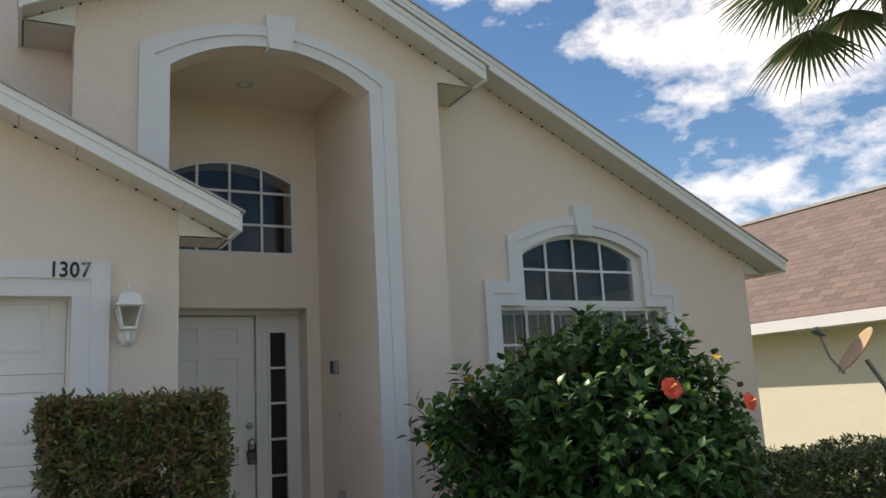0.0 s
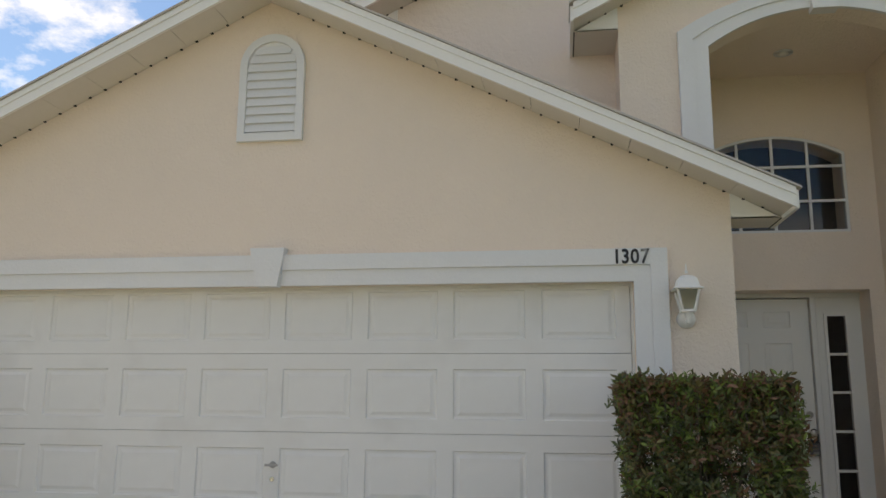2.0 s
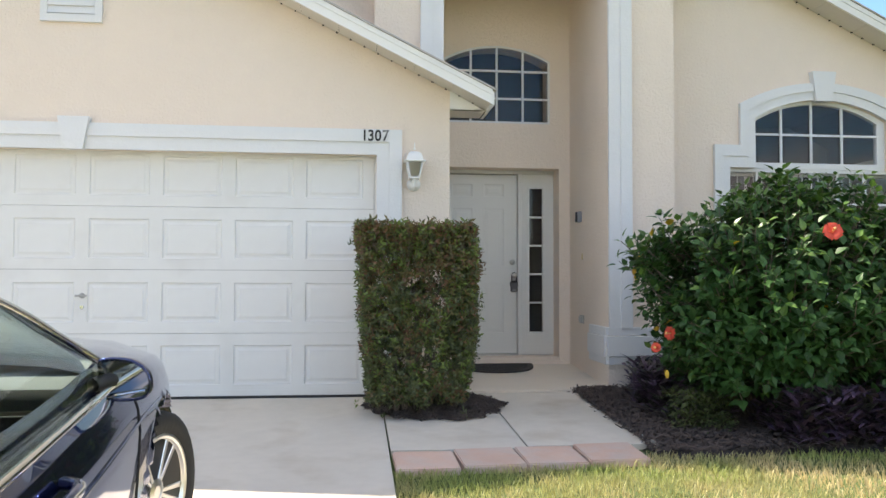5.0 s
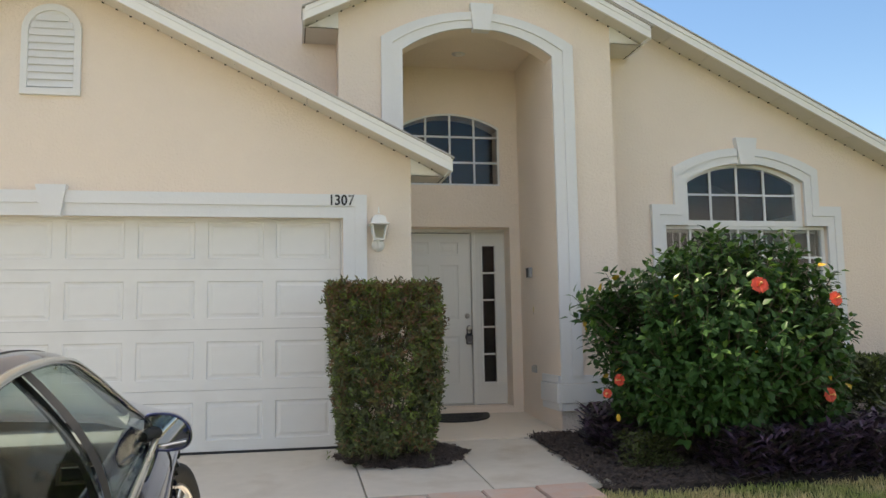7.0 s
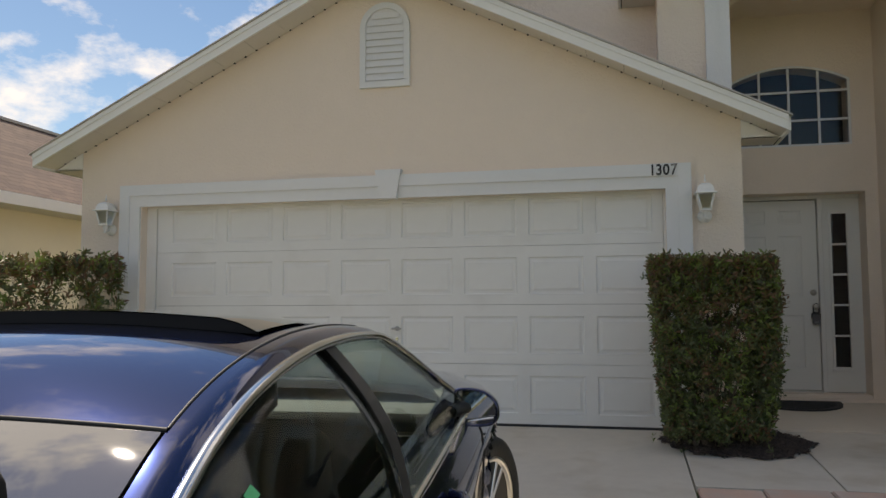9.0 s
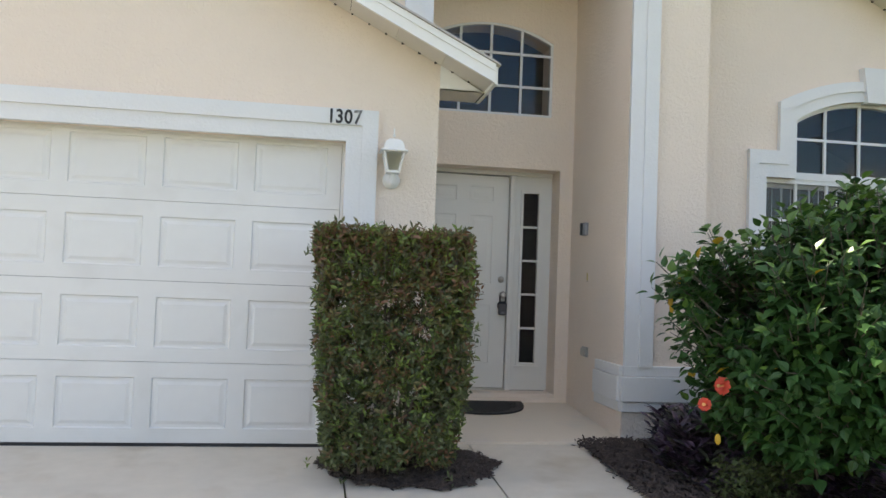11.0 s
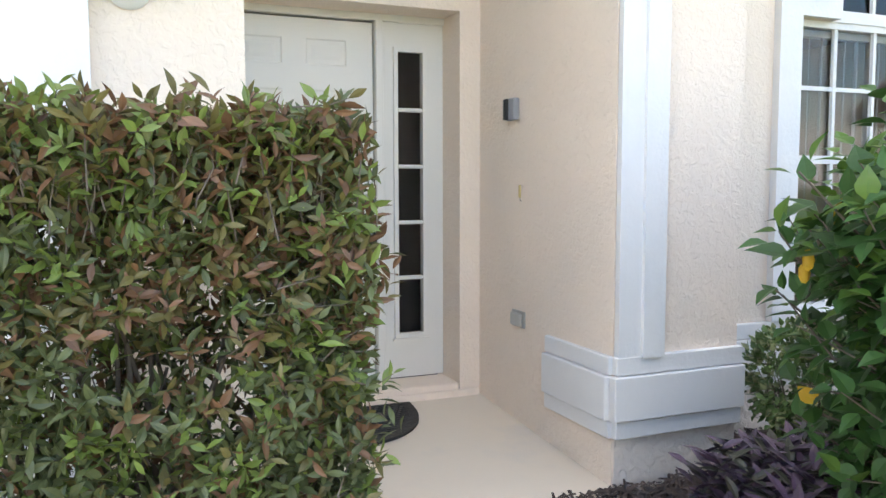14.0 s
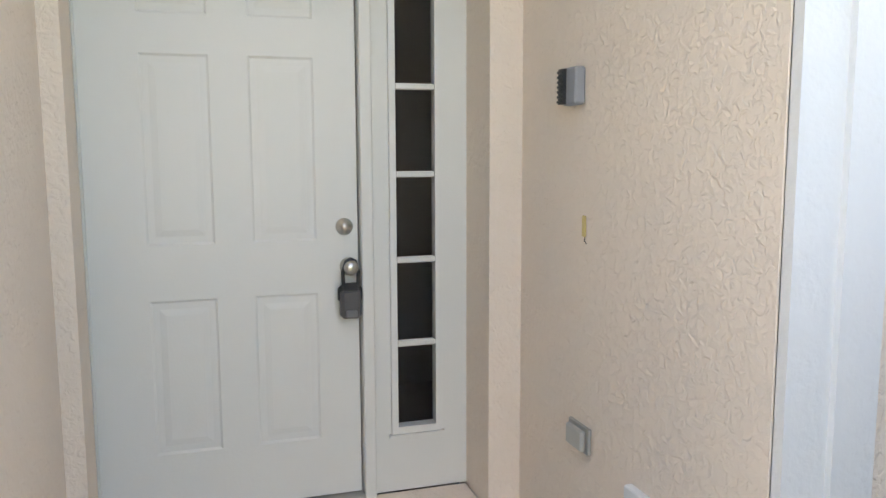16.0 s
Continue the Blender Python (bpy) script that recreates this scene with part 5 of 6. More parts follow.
def body_profile(y):
    w, hb, hc, zb = lerp_table(BODY, y)
    return [(0.0, zb), (w * 0.86, zb), (w * 0.95, zb + 0.05), (w * 0.985, zb + 0.14), (w * 0.975, zb + 0.22), (w * 0.99, 0.5 * (zb + 0.22 + hb - 0.2)), (w, hb - 0.20), (w * 0.992, hb - 0.12), (w * 0.965, hb - 0.05), (w * 0.93, hb - 0.012),
            (w * 0.88, hb + 0.004), (w * 0.72, hb + (hc - hb) * 0.62), (w * 0.4, hb + (hc - hb) * 0.92), (0.0, hc)]


def car_body(bm):
    fine_rows = []
    n = 170
    for i in range(n + 1):
        y = -2.32 + 4.64 * i / n
        prof = body_profile(y)
        dense = []
        for a, b in zip(prof, prof[1:]):
            steps = 5
            dense += [(a[0] + (b[0] - a[0]) * k / steps, a[1] + (b[1] - a[1]) * k / steps) for k in range(steps)]
        dense.append(prof[-1])
        row = []
        for x, z in dense:
            yy = y
            for ax in AXLES:
                r = math.hypot(y - ax, z - 0.33)
                if x > 0.5 and r < 0.375:
                    x = min(x, 0.60)
                elif x > 0.5 and r < 0.40:
                    x += 0.012
            row.append((x, yy, z))
        fine_rows.append(row)
    for s in (1, -1):
        grid = [[bm.verts.new((s * x, y, z)) for x, y, z in row] for row in fine_rows]
        for a, b in zip(grid, grid[1:]):
            over_cabin = -1.62 < a[0].co.y < 0.78
            for k in range(len(a) - 1):
                if over_cabin and k >= 52:
                    continue
                bm.faces.new((a[k], a[k + 1], b[k + 1], b[k]))
        bm.faces.new(grid[0])
        bm.faces.new(grid[-1])
    bmesh.ops.remove_doubles(bm, verts=bm.verts[:], dist=0.0005)


def roof_point(y, u):
    """A point of the cabin's right half: u from 0 at the belt through 1 at the rail to 2 at the centre."""
    zc, zr, wr, wb = lerp_table(ROOF, y)
    belt = body_profile(y)[10]
    if u <= 1:
        f = u
        return Vector((wb + (wr - wb) * f + 0.05 * math.sin(math.pi * f), y, belt[1] - 0.01 + (zr - belt[1] + 0.01) * f))
    f = u - 1
    return Vector((wr * (1 - f), y, zr + (zc - zr) * math.sin(f * math.pi / 2) ** 0.85))


def roof_patch(y0, y1, u0, u1, ny, nu, sides=(1, -1), off=0.0, slant=0.0):
    bm = bmesh.new()
    for s in sides:
        grid = []
        for i in range(ny + 1):
            row = []
            for k in range(nu + 1):
                u = u0 + (u1 - u0) * k / nu
                y = y0 + (y1 - y0) * i / ny + slant * u
                p = roof_point(y, u)
                nrm = Vector((1.0 if u < 1 else 0.4 * (2 - u), 0, 0.35 if u < 1 else 1.0)).normalized()
                p = p + nrm * off
                row.append(bm.verts.new((s * p.x, p.y, p.z)))
            grid.append(row)
        for a, b in zip(grid, grid[1:]):
            for k in range(nu):
                bm.faces.new((a[k], a[k + 1], b[k + 1], b[k]))
    bmesh.ops.remove_doubles(bm, verts=bm.verts[:], dist=0.0005)
    return bm


def tube(points, r, segs=6):
    bm = bmesh.new()
    prev = None
    for i, p in enumerate(points):
        d = (points[min(i + 1, len(points) - 1)] - points[max(i - 1, 0)]).normalized()
        a = d.cross(Vector((0.2, 0.1, 1))).normalized()
        c = d.cross(a)
        row = [bm.verts.new(p + (a * math.cos(2 * math.pi * k / segs) + c * math.sin(2 * math.pi * k / segs)) * r) for k in range(segs)]
        if prev:
            for k in range(segs):
                bm.faces.new((prev[k], prev[(k + 1) % segs], row[(k + 1) % segs], row[k]))
        prev = row
    return bm


car = thing("car", "dark navy four-door sedan parked on the driveway, sunroof tilted", "car")
CAR_YAW = 4.5
car.matrix_basis = pose(-1.74, -4.93, ground_z(-4.93) + 0.005, 3.9, 0, 0) @ pose(0, 0, 0, 0, 0, CAR_YAW)
bm = bmesh.new()
car_body(bm)
part("body", bm, M_PAINT, car, smooth=True)
part("roof_panel", roof_patch(-1.05, 0.22, 1.06, 2.0, 40, 14), M_PAINT, car, smooth=True)
for s in (1, -1):
    part("rear_pillar", roof_patch(-1.95, -1.40, 0.0, 1.08, 14, 14, (s,)), M_PAINT, car, smooth=True)
    part("roof_rail", roof_patch(-1.40, 0.22, 0.93, 1.06, 44, 4, (s,)), M_PAINT, car, smooth=True)
    part("roof_seam", tube([Vector((s * p.x, p.y, p.z + 0.0005)) for p in [roof_point(-1.05 + 1.25 * i / 40, 1.06) for i in range(41)]], 0.0028, 6), M_BLACK, car, smooth=True)
part("rear_window", roof_patch(-1.95, -1.058, 1.07, 2.0, 24, 14), M_REARGLASS, car, smooth=True)
part("rear_window_seal", tube([Vector((s * roof_point(-1.054, u).x, -1.054, roof_point(-1.054, u).z + 0.0005)) for s, u in [(-1, 1.06 + 0.94 * k / 14) for k in range(15)] + [(1, 2.0 - 0.94 * k / 14) for k in range(1, 15)]], 0.004, 6), M_BLACK, car, smooth=True)
part("windscreen", roof_patch(0.225, 0.95, 1.06, 2.0, 16, 12), M_CARGLASS, car, smooth=True)
for s in (1, -1):
    part("front_pillar", roof_patch(0.22, 0.95, 0.93, 1.06, 16, 4, (s,)), M_PAINT, car, smooth=True)
    part("front_door_window", roof_patch(-0.32, 0.74, 0.0, 0.93, 20, 8, (s,), -0.012), M_CARGLASS, car, smooth=True)
    part("rear_door_window", roof_patch(-1.40, -0.40, 0.0, 0.93, 20, 8, (s,), -0.012), M_CARGLASS, car, smooth=True)
    part("centre_pillar", roof_patch(-0.45, -0.37, 0.0, 0.93, 2, 8, (s,), -0.004, slant=0.10), M_BLACK, car)
    part("front_quarter", roof_patch(0.64, 0.84, 0.0, 0.93, 3, 4, (s,), -0.006), M_BLACK, car)
    rail = [roof_point(-1.46, 0.02), roof_point(-1.455, 0.3), roof_point(-1.43, 0.62), roof_point(-1.38, 0.85)] + [roof_point(-1.3 + 2.10 * i / 44, 0.93) for i in range(45)]
    part("window_trim", tube([Vector((s * (p.x + 0.004), p.y, p.z)) for p in rail], 0.013), M_CHROME, car, smooth=True)
    belt = [roof_point(-1.46 + 2.22 * i / 20, 0.0) for i in range(21)]
    part("belt_trim", tube([Vector((s * (p.x + 0.012), p.y, p.z + 0.008)) for p in belt], 0.012), M_CHROME, car, smooth=True)
    for y0 in (0.90, -0.36, -1.30):
        line = [Vector((s * (x + 0.0015), y0 + (0.06 * (0.9 - z)), z)) for x, z in body_profile(y0)[2:10]]
        part("door_gap", tube(line, 0.0035, 4), M_GAP, car)
    crease = [Vector((s * (lerp_table(BODY, y)[0] * 0.997 + 0.002), y, lerp_table(BODY, y)[1] - 0.17)) for y in [-1.9 + 3.3 * i / 20 for i in range(21)]]
    part("crease", tube(crease, 0.006, 6), M_PAINT, car, smooth=True)
    for y0 in (-0.15, -1.10):
        x = lerp_table(BODY, y0)[0]
        handle = part("door_handle", tube([Vector((s * (x + d), y0 + q, 0.845)) for q, d in ((-0.12, -0.01), (-0.10, 0.02), (-0.05, 0.034), (0.05, 0.036), (0.09, 0.026), (0.11, -0.01))], 0.016, 10), M_PAINT, car, smooth=True)
        part("handle_strip", tube([Vector((s * (x + d + 0.014), y0 + q, 0.852)) for q, d in ((-0.09, 0.022), (-0.05, 0.034), (0.05, 0.036), (0.085, 0.026))], 0.005, 6), M_CHROME, handle, smooth=True)
    # mirror: shell, stalk, glass and strip
    knots = [Vector((s * a, 0, b)) for a, b in ((-0.072, 0.066), (0.015, 0.062), (0.068, 0.022), (0.078, -0.035), (0.045, -0.066), (-0.04, -0.068), (-0.078, -0.04), (-0.084, 0.03))]
    outline = []
    for k in range(len(knots)):
        p0, p1, p2, p3 = knots[k - 1], knots[k], knots[(k + 1) % len(knots)], knots[(k + 2) % len(knots)]
        for f in (0.0, 0.2, 0.4, 0.6, 0.8):
            outline.append(0.5 * (2 * p1 + (p2 - p0) * f + (2 * p0 - 5 * p1 + 4 * p2 - p3) * f * f + (3 * p1 - p0 - 3 * p2 + p3) * f ** 3))
    mm = pose(s * 0.905, 0.66, 0.948, 0, 0, s * -3)
    bm = bmesh.new()
    rows = [[bm.verts.new(mm @ Vector((p.x * g, y, p.z * g))) for p in outline] for y, g in ((-0.004, 0.86), (-0.02, 0.90), (-0.022, 0.95), (-0.008, 1.0), (0.025, 0.98), (0.055, 0.86), (0.078, 0.62), (0.088, 0.3))]
    for ra, rb in zip(rows, rows[1:]):
        for k in range(len(outline)):
            bm.faces.new((ra[k], ra[(k + 1) % len(outline)], rb[(k + 1) % len(outline)], rb[k]))
    bm.faces.new(rows[-1])
    bm.faces.new(rows[0])
    shell = part("mirror_shell", bm, M_PAINT, car, smooth=True)
    bm = bmesh.new()
    bm.faces.new([bm.verts.new(mm @ Vector((p.x * 0.85, -0.0065, p.z * 0.85))) for p in outline])
    part("mirror_glass", bm, M_MIRROR, shell)
    part("mirror_stalk", tube([Vector((s * 0.82, 0.60, 0.94)), Vector((s * 0.845, 0.64, 0.945)), Vector((s * 0.88, 0.69, 0.945))], 0.024, 8), M_BLACK, shell, smooth=True)
    part("mirror_strip", tube([mm @ Vector((s * -0.05, -0.021, -0.052)), mm @ Vector((s * 0.06, -0.021, -0.034))], 0.0045), M_CHROME, shell)
    # head and tail lamps
    part("headlight", boxes((min(s * 0.5, s * 0.76), max(s * 0.5, s * 0.76), 2.06, 2.18, 0.60, 0.70), bevel=0.03), M_CARGLASS, car, smooth=True)
    part("tail_light", boxes((min(s * 0.5, s * 0.80), max(s * 0.5, s * 0.80), -2.29, -2.18, 0.76, 0.86), bevel=0.03), mat("tail_red", (0.25, 0.01, 0.01), 0.2, coat=1.0), car, smooth=True)
    for ax in AXLES:
        root_w = thing("wheel", "", "")
        root_w.parent = car
        root_w.matrix_basis = Matrix.Translation((s * 0.79, ax - 0.03, 0.33)) @ pose(0, 0, 0, 0, 0, -20 if ax > 0 else 0) @ pose(0, 0, 0, 0, 90 * s, 0)
        part("tyre", lathe(((0.225, -0.10), (0.30, -0.105), (0.325, -0.09), (0.332, -0.05), (0.332, 0.05), (0.325, 0.09), (0.30, 0.105), (0.238, 0.10), (0.232, 0.07), (0.225, -0.10)), Matrix(), 40), M_TYRE, root_w, smooth=True)
        part("rim", lathe(((0.232, 0.06), (0.240, 0.098), (0.228, 0.102), (0.216, 0.094), (0.214, 0.08)), Matrix(), 40), M_RIM, root_w, smooth=True)
        part("rim_barrel", lathe(((0.214, 0.082), (0.210, -0.08), (0.225, -0.09)), Matrix(), 40), M_BLACK, root_w, smooth=True)
        part("brake_disc", lathe(((0.16, 0.0), (0.16, 0.02), (0.07, 0.02), (0.07, 0.03)), Matrix(), 28), mat("disc_steel", (0.12, 0.12, 0.12), 0.4, metal=1.0), root_w)
        part("hub", lathe(((0.055, 0.06), (0.055, 0.088), (0.03, 0.094), (0.028, 0.09)), Matrix(), 20), M_RIM, root_w)
        for k in range(10):
            a = 2 * math.pi * (k // 2) / 5 + (0.17 if k % 2 else -0.17)
            bm = bmesh.new()
            box(bm, 0.03, 0.224, -0.014, 0.014, 0.055, 0.086, bevel=0.006)
            for v in bm.verts:
                v.co.y *= 0.75 + 1.6 * (v.co.x - 0.03)
            bmesh.ops.transform(bm, matrix=Matrix.Rotation(a, 4, "Z"), verts=bm.verts[:])
            part("spoke", bm, M_RIM, root_w)
        part("wheel_well", lathe(((0.39, -0.30), (0.39, -0.08), (0.37, -0.08), (0.37, -0.29)), Matrix(), 30), M_BLACK, root_w)
for o in car.children:
    if "window" in o.name and o.data and o.data.materials[0] == M_CARGLASS or o.name.startswith("windscreen"):
        solid = o.modifiers.new("thickness", "SOLIDIFY")
        solid.thickness = 0.004
# sunroof, tilted at its rear edge
def sunroof():
    bm, rear = bmesh.new(), bmesh.new()
    rows = []
    for i in range(11):
        y = -0.50 + 0.46 * i / 10
        row = []
        for k in range(-12, 13):
            u = 2.0 - abs(k) / 12 * 0.87
            p = roof_point(y, u)
            lift = 0.029 * (1 - i / 10) ** 1.2 * min(1.0, (1 - abs(k) / 12) * 7 + 0.18) + 0.004
            row.append((math.copysign(p.x, k or 1), y, p.z, lift))
        rows.append(row)
    top = [[bm.verts.new((x, y, z + h)) for x, y, z, h in row] for row in rows]
    under = [[bm.verts.new((x, y, z + h - 0.004)) for x, y, z, h in row] for row in rows]
    for a, b in ((top, 1), (under, -1)):
        for ra, rb in zip(a, a[1:]):
            for k in range(24):
                f = (ra[k], ra[k + 1], rb[k + 1], rb[k])
                bm.faces.new(f if b > 0 else f[::-1])
    low = [rear.verts.new((x, y + 0.012, z + 0.001)) for x, y, z, h in rows[0]]
    high = [rear.verts.new((x, y + 0.004, z + h - 0.003)) for x, y, z, h in rows[0]]
    for k in range(24):
        rear.faces.new((low[k], low[k + 1], high[k + 1], high[k]))
    panel = part("sunroof", bm, M_REARGLASS, car, "tilted glass sunroof panel", smooth=True)
    part("sunroof_lip", rear, M_BLACK, panel)


sunroof()
# cabin
M_LINER = mat("headliner_cloth", (0.20, 0.185, 0.165), 0.9, vary=0.06, scale=8)
part("headliner", roof_patch(-1.02, 0.20, 1.02, 2.0, 24, 10, off=-0.032), M_LINER, car, smooth=True)
for s in (1, -1):
    part("pillar_lining", roof_patch(-1.93, -1.40, 0.05, 1.02, 10, 8, (s,), -0.03), M_LINER, car, smooth=True)
    part("centre_pillar_lining", roof_patch(-0.46, -0.36, 0.0, 0.95, 3, 8, (s,), -0.03, slant=0.10), M_SEAT, car, smooth=True)
part("cabin_floor", boxes((-0.78, 0.78, -1.5, 1.1, 0.32, 0.36)), M_SEAT, car)
# paler than the rest of the dash: sunlight on its top, put in colour
M_DASH_SUNLIT = mat("dash_top", (0.22, 0.225, 0.22), 0.7, vary=0.1, scale=9, bump=0.0006, bscale=200)
def dash_sheet(line):
    bm = bmesh.new()
    rows = [[bm.verts.new((0.74 * u, y + 0.03 * u * u, z - 0.012 * u * u)) for u in [k / 8 for k in range(-8, 9)]] for y, z in line]
    for ra, rb in zip(rows, rows[1:]):
        for k in range(16):
            bm.faces.new((ra[k], ra[k + 1], rb[k + 1], rb[k]))
    return bm


dash = part("dashboard", dash_sheet(((0.58, 0.50), (0.60, 0.78), (0.615, 0.89), (0.635, 0.915), (0.66, 0.925))), M_SEAT, car, smooth=True)
# upper sheet of the same dash, in the sun-lightened grey
part("dash_top", dash_sheet(((0.66, 0.925), (0.70, 0.944), (0.80, 0.952), (0.95, 0.968), (0.97, 0.60))), M_DASH_SUNLIT, dash, "dashboard top, coloured paler for the sun on it", smooth=True)
for s in (1, -1):
    vent_ = part("air_vent", boxes((min(s * 0.56, s * 0.70), max(s * 0.56, s * 0.70), 0.59, 0.625, 0.81, 0.862), bevel=0.008), M_BLACK, dash)
    part("vent_rim", plate(rect(min(s * 0.55, s * 0.71), max(s * 0.55, s * 0.71), 0.80, 0.872), [rect(min(s * 0.565, s * 0.695), max(s * 0.565, s * 0.695), 0.812, 0.860)], 0.582, 0.590), M_CHROME, dash)
part("parcel_shelf", boxes((-0.62, 0.62, -1.75, -1.25, 0.88, 0.91)), M_SEAT, car)
for s in (1, -1):
    for y0, w in ((0.0, 0.25), (-0.98, 0.29)):
        seat = part("seat", boxes((s * 0.37 - w, s * 0.37 + w, y0 - 0.1, y0 + 0.42, 0.38, 0.55), bevel=0.04), M_SEAT, car, smooth=True)
        back = part("seat_back", boxes((-w, w, -0.07, 0.07, 0.0, 0.60), bevel=0.05), M_SEAT, seat, smooth=True)
        back.matrix_basis = pose(s * 0.37, y0 - 0.12, 0.50, 14)
        rest = part("headrest", boxes((-0.13, 0.13, -0.05, 0.05, 0.0, 0.17), bevel=0.04), M_SEAT, seat, smooth=True)
        rest.matrix_basis = pose(s * 0.37, y0 - 0.27, 1.085, 8)
    part("door_card", boxes((min(s * 0.79, s * 0.82), max(s * 0.79, s * 0.82), -1.2, 0.85, 0.36, 0.88)), M_SEAT, car)
    part("door_card_insert", boxes((min(s * 0.775, s * 0.789), max(s * 0.775, s * 0.789), -0.1, 0.7, 0.62, 0.74), bevel=0.004), M_TAN, car)
part("sticker", roof_patch(-1.078, -1.045, 0.685, 0.735, 2, 2, (1,), -0.004), mat("sticker_green", (0.03, 0.30, 0.13), 0.5), car, "small green window sticker")
ringp = [Vector((0.185 * math.cos(a), 0, 0.185 * math.sin(a))) for a in [2 * math.pi * i / 28 for i in range(29)]]
wheel = part("steering_wheel", tube(ringp, 0.016, 8), M_BLACK, car, smooth=True)
wheel.matrix_basis = pose(-0.37, 0.42, 0.86, -22)
part("column", boxes((-0.05, 0.05, 0.0, 0.25, -0.05, 0.05), bevel=0.01), M_BLACK, wheel)
part("inside_mirror", boxes((-0.12, 0.12, 0.40, 0.425, 1.20, 1.26), bevel=0.012), M_BLACK, car, smooth=True)

# ---- wall lamps ----
M_LAMPW = mat("lamp_white", (0.80, 0.79, 0.76), 0.5, vary=0.08, scale=12, bump=0.0006, bscale=90)
M_LAMPGLASS = glass_mat("lamp_glass", (0.76, 0.81, 0.76), 0.3)


def square_frustum(bm, r0, z0, r1, z1, n=4):
    a = [bm.verts.new((r0 * math.cos(t), r0 * math.sin(t), z0)) for t in [2 * math.pi * (i + 0.5) / n for i in range(n)]]
    b = [bm.verts.new((r1 * math.cos(t), r1 * math.sin(t), z1)) for t in [2 * math.pi * (i + 0.5) / n for i in range(n)]]
    for i in range(n):
        bm.faces.new((a[i], a[(i + 1) % n], b[(i + 1) % n], b[i]))
    bm.faces.new(a[::-1])
    bm.faces.new(b)


def wall_lamp(x, z):
    root = thing("wall_lamp", "white cast-metal carriage lamp with frosted panes on the garage wall", "wall lamp", at=(x, 0, z), group="garage wall lamps")
    part("backplate", lathe(((0.060, 0.0), (0.060, 0.010), (0.048, 0.018), (0.040, 0.030), (0.024, 0.036)), Matrix.Translation((0, 0, -0.135)) @ pose(0, 0, 0, 90), 20), M_LAMPW, root, smooth=True)
    part("arm", tube([Vector((0, -0.02, -0.135)), Vector((0, -0.06, -0.15)), Vector((0, -0.09, -0.13)), Vector((0, -0.10, -0.10))], 0.013, 10), M_LAMPW, root, smooth=True)
    m = Matrix.Translation((0, -0.10, 0))
    part("finial", lathe(((0.010, -0.175), (0.018, -0.165), (0.012, -0.15), (0.022, -0.13), (0.026, -0.105), (0.034, -0.095), (0.034, -0.088)), m, 16), M_LAMPW, root, smooth=True)
    bm = bmesh.new()
    square_frustum(bm, 0.052, -0.088, 0.092, 0.05)
    bmesh.ops.translate(bm, vec=(0, -0.10, 0), verts=bm.verts[:])
    part("pane", bm, M_LAMPGLASS, root)
    for i in range(4):
        t = 2 * math.pi * (i + 0.5) / 4
        part("rib", tube([Vector((0.054 * math.cos(t), -0.10 + 0.054 * math.sin(t), -0.09)), Vector((0.096 * math.cos(t), -0.10 + 0.096 * math.sin(t), 0.052))], 0.0085), M_LAMPW, root)
    part("base_plate", lathe(((0.050, -0.102), (0.064, -0.098), (0.064, -0.086), (0.058, -0.083)), m @ pose(0, 0, 0, 0, 0, 45), 4), M_LAMPW, root)
    part("hood", lathe(((0.118, 0.040), (0.128, 0.046), (0.126, 0.052), (0.098, 0.060), (0.090, 0.090), (0.078, 0.113), (0.050, 0.130), (0.014, 0.137)), m @ pose(0, 0, 0, 0, 0, 45), 4), M_LAMPW, root)
    part("spike", lathe(((0.008, 0.150), (0.011, 0.160), (0.005, 0.170), (0.005, 0.200), (0.002, 0.212)), m, 10), M_LAMPW, root)
    return root


lamp = wall_lamp(0.318, 1.985)
copy_thing(lamp, Matrix.Translation((-5.42, 0, 2.01)))

# ---- house number ----
M_DIGIT = mat("digit_black", (0.018, 0.018, 0.018), 0.55, vary=0.2)
M_DIGIT_WORN = mat("digit_worn", (0.05, 0.05, 0.05), 0.6, vary=0.2, tint=(0.62, 0.62, 0.60), tscale=14.0, thresh=0.56)
number = thing("house_number", "black metal house number 1307 with a worn last digit", "house number", at=(-0.135, -0.047, 2.216))
for ch, dx, m_ in (("1", 0.0, M_DIGIT), ("3", 0.055, M_DIGIT), ("0", 0.115, M_DIGIT), ("7", 0.178, M_DIGIT_WORN)):
    cu = bpy.data.curves.new("digit", "FONT")
    cu.body, cu.size, cu.extrude, cu.offset = ch, 0.132, 0.004, 0.0026
    tmp = bpy.data.objects.new("digit_curve", cu)
    scene.collection.objects.link(tmp)
    me = bpy.data.meshes.new_from_object(tmp.evaluated_get(bpy.context.evaluated_depsgraph_get()))
    bpy.data.objects.remove(tmp)
    bpy.data.curves.remove(cu)
    me.materials.clear()
    me.materials.append(m_)
    o = new("digit", me)
    o.parent = number
    o.matrix_basis = pose(dx, 0, 0, 90, 0, 0) @ Matrix.Diagonal((0.86, 1, 1, 1))

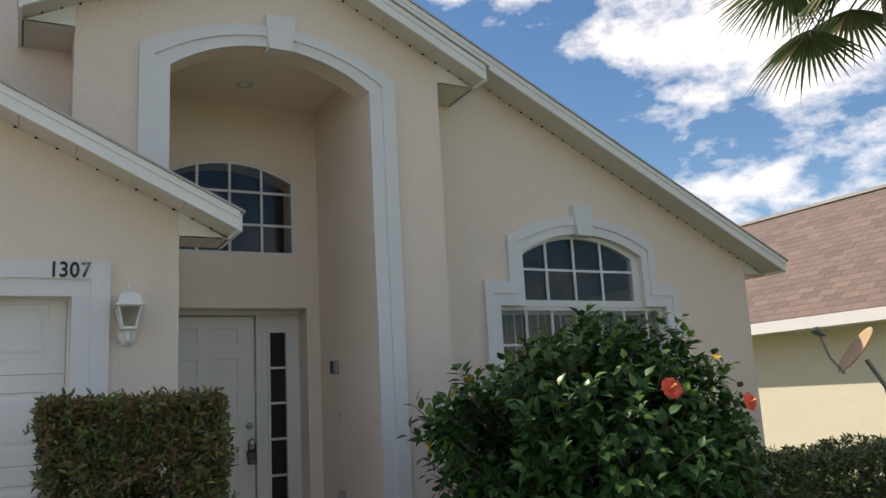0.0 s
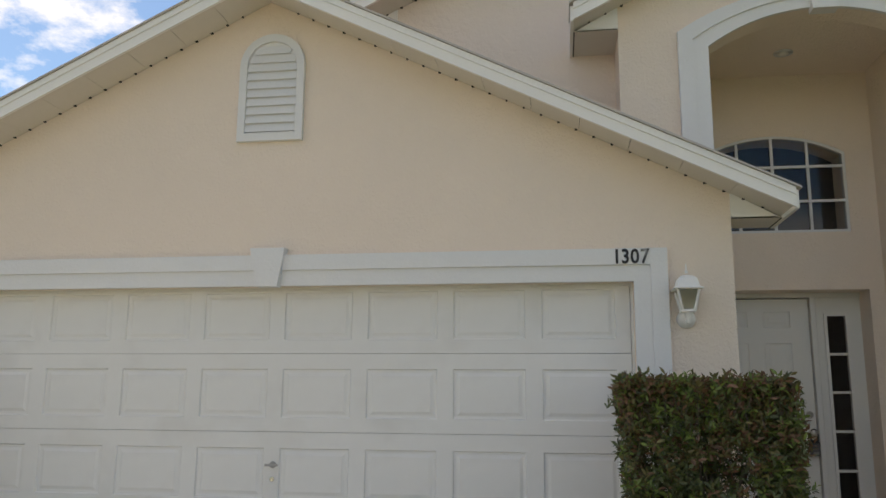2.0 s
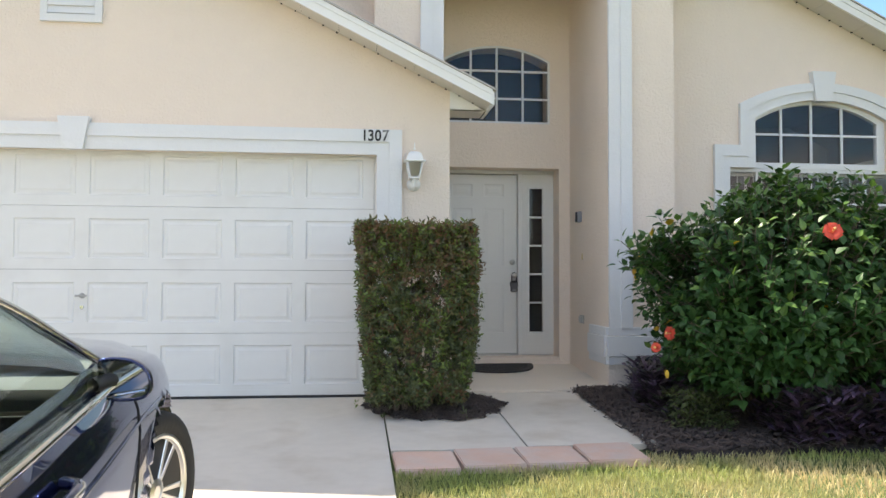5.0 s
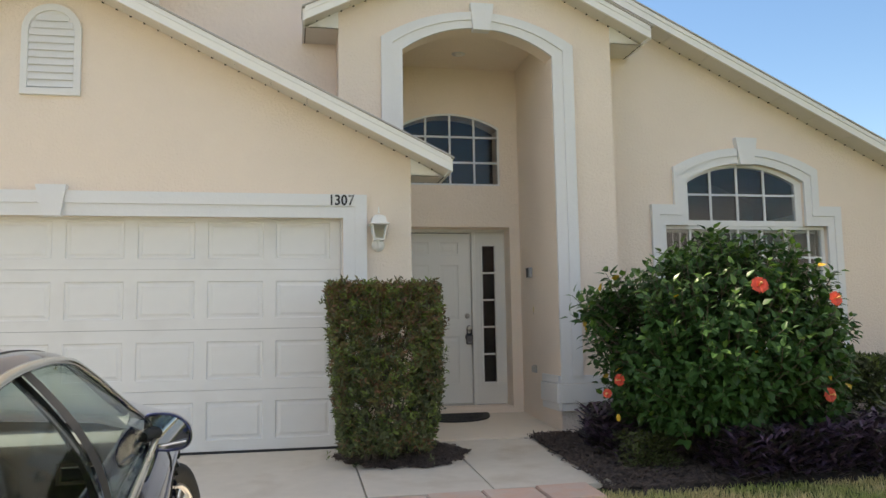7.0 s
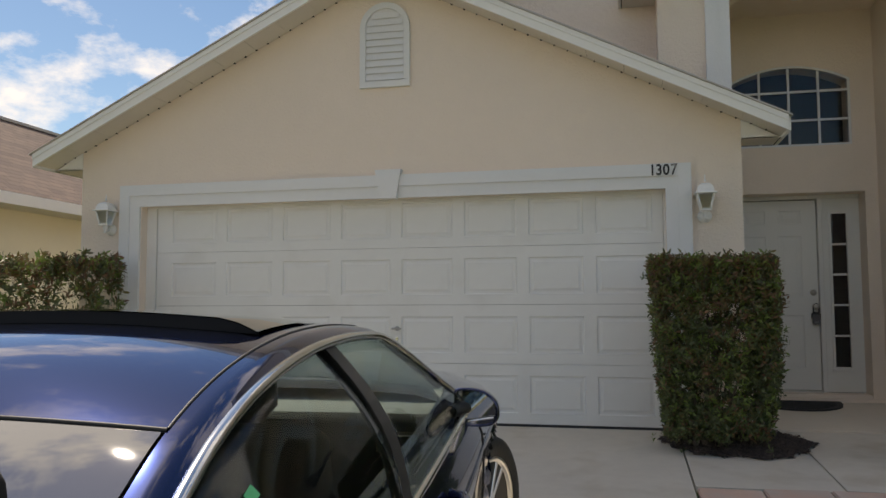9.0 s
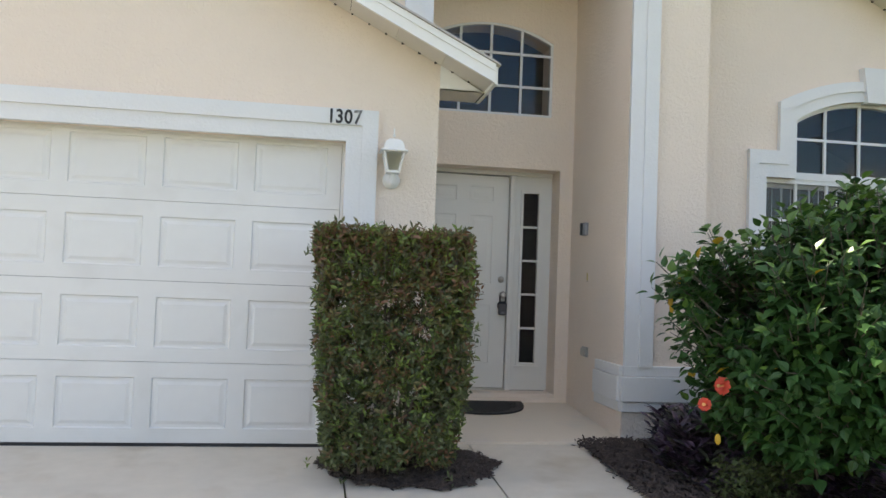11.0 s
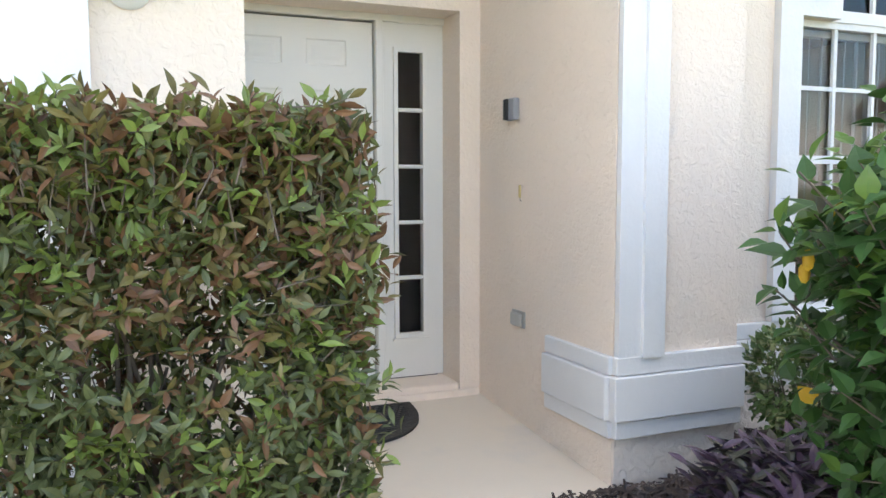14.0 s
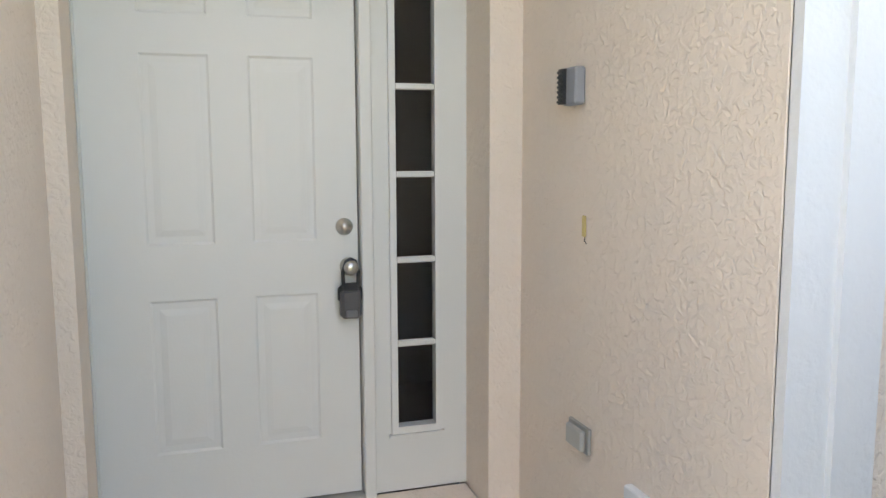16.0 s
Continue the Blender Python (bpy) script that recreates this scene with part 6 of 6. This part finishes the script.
# ---- gable vent ----
vent = thing("gable_vent", "white arched louvred vent on the garage gable", "vent")
part("frame", plate(arched(-2.775, -2.285, 3.155, 3.73, 3.972), [arched(-2.72, -2.34, 3.215, 3.72, 3.915)], -0.035, 0.002), M_TRIM, vent)
part("backing", plate(arched(-2.73, -2.33, 3.205, 3.72, 3.925), [], -0.012, -0.002), M_TRIM, vent)
for i in range(10):
    z = 3.225 + i * 0.066
    half = 0.19 if z < 3.68 else 0.19 * math.sqrt(max(0.05, 1 - ((z + 0.05 - 3.70) / 0.24) ** 2))
    bm = bmesh.new()
    vs = [bm.verts.new(c) for c in ((-2.53 - half, -0.030, z), (-2.53 + half, -0.030, z), (-2.53 + half, -0.012, z + 0.062), (-2.53 - half, -0.012, z + 0.062), (-2.53 - half, -0.024, z), (-2.53 + half, -0.024, z), (-2.53 + half, -0.006, z + 0.062), (-2.53 - half, -0.006, z + 0.062))]
    for f in ((0, 1, 2, 3), (7, 6, 5, 4), (0, 4, 5, 1), (1, 5, 6, 2), (2, 6, 7, 3), (3, 7, 4, 0)):
        bm.faces.new([vs[k] for k in f])
    part("louvre", bm, M_TRIM, vent)

# ---- porch fittings ----
M_BOXG = mat("grey_plastic", (0.27, 0.28, 0.30), 0.5, vary=0.1)
bell = thing("doorbell", "grey ribbed doorbell speaker box on the porch wall", "doorbell", at=(2.143, 1.19, 1.68))
part("housing", boxes((-0.035, -0.001, -0.06, 0.03, -0.055, 0.055), bevel=0.006), M_BOXG, bell)
part("grille", boxes((-0.046, -0.034, 0.0, 0.032, -0.052, 0.052)), M_BLACK, bell)
for k in range(7):
    part("rib", boxes((-0.050, -0.045, 0.001, 0.033, -0.048 + k * 0.0145, -0.041 + k * 0.0145)), M_BLACK, bell)
outlet = thing("outlet_cover", "grey weatherproof outlet cover on the porch wall", "outlet", at=(2.143, 1.12, 0.628))
part("plate", boxes((-0.012, -0.001, -0.065, 0.065, -0.042, 0.042), bevel=0.003), mat("zinc", (0.40, 0.39, 0.36), 0.5, metal=0.3, vary=0.2, scale=15), outlet)
part("flap", boxes((-0.030, -0.012, -0.052, 0.052, -0.034, 0.032), bevel=0.006), mat("zinc_flap", (0.46, 0.45, 0.42), 0.5, metal=0.3, vary=0.15), outlet)
tag = thing("bell_button", "small yellowed doorbell button with bare wire ends", "button", at=(2.143, 1.12, 1.27))
part("strip", boxes((-0.008, -0.001, -0.010, 0.010, -0.032, 0.032), bevel=0.003), mat("yellow_plastic", (0.62, 0.48, 0.20), 0.5, vary=0.2, scale=30), tag)
part("wire", tube([Vector((-0.004, -0.004, -0.032)), Vector((-0.008, -0.010, -0.043)), Vector((-0.004, -0.018, -0.05))], 0.0015, 5), M_BLACK, tag)
mat_ob = thing("door_mat", "black half-round rubber door mat on the porch floor", "door mat", at=(1.285, 1.545, 0.125))
mat_ob.rotation_euler = (0.062, 0, 0)
M_RUBBER = mat("rubber", (0.015, 0.015, 0.016), 0.6, vary=0.2, scale=18, bump=0.006, bscale=46, rnd=0.3)
half = [(0.415 * math.cos(a), -0.50 * math.sin(a) ** 0.8) for a in [math.pi * i / 36 for i in range(37)]]
part("rubber_sheet", plate(half, [], 0.0, 0.010, axis="z"), M_RUBBER, mat_ob)
inner = [(x * 0.86, y * 0.84 - 0.028) for x, y in half]
part("border", plate([(x, y) for x, y in half], [[(x * 0.88, y * 0.88 - 0.022) for x, y in half]], 0.010, 0.015, axis="z"), M_RUBBER, mat_ob)
bm = bmesh.new()
bmesh.ops.create_cone(bm, cap_ends=True, segments=6, radius1=0.013, radius2=0.009, depth=0.006)
knob_me = bpy.data.meshes.new("pebble")
bm.to_mesh(knob_me)
bm.free()
knob_me.materials.append(M_RUBBER)
for i in range(-13, 14):
    for j in range(15):
        x, y = i * 0.028 + (0.014 if j % 2 else 0), -0.036 - j * 0.028
        if (x / 0.355) ** 2 + (y / 0.43) ** 2 < 1.0:
            shared("pebble", knob_me, mat_ob, Matrix.Translation((x, y, 0.012)))
spot = thing("ceiling_light", "small round recessed light in the porch ceiling", "ceiling light", at=(1.35, 1.11, 4.11))
part("trim_ring", lathe(((0.075, -0.006), (0.075, 0.0), (0.05, 0.0), (0.055, -0.006)), Matrix(), 28), M_TRIM, spot, smooth=True)
part("bulb", lathe(((0.045, -0.002), (0.04, -0.012), (0.02, -0.018), (0.002, -0.02)), Matrix(), 20), mat("bulb_white", (0.8, 0.78, 0.72), 0.4), spot, smooth=True)
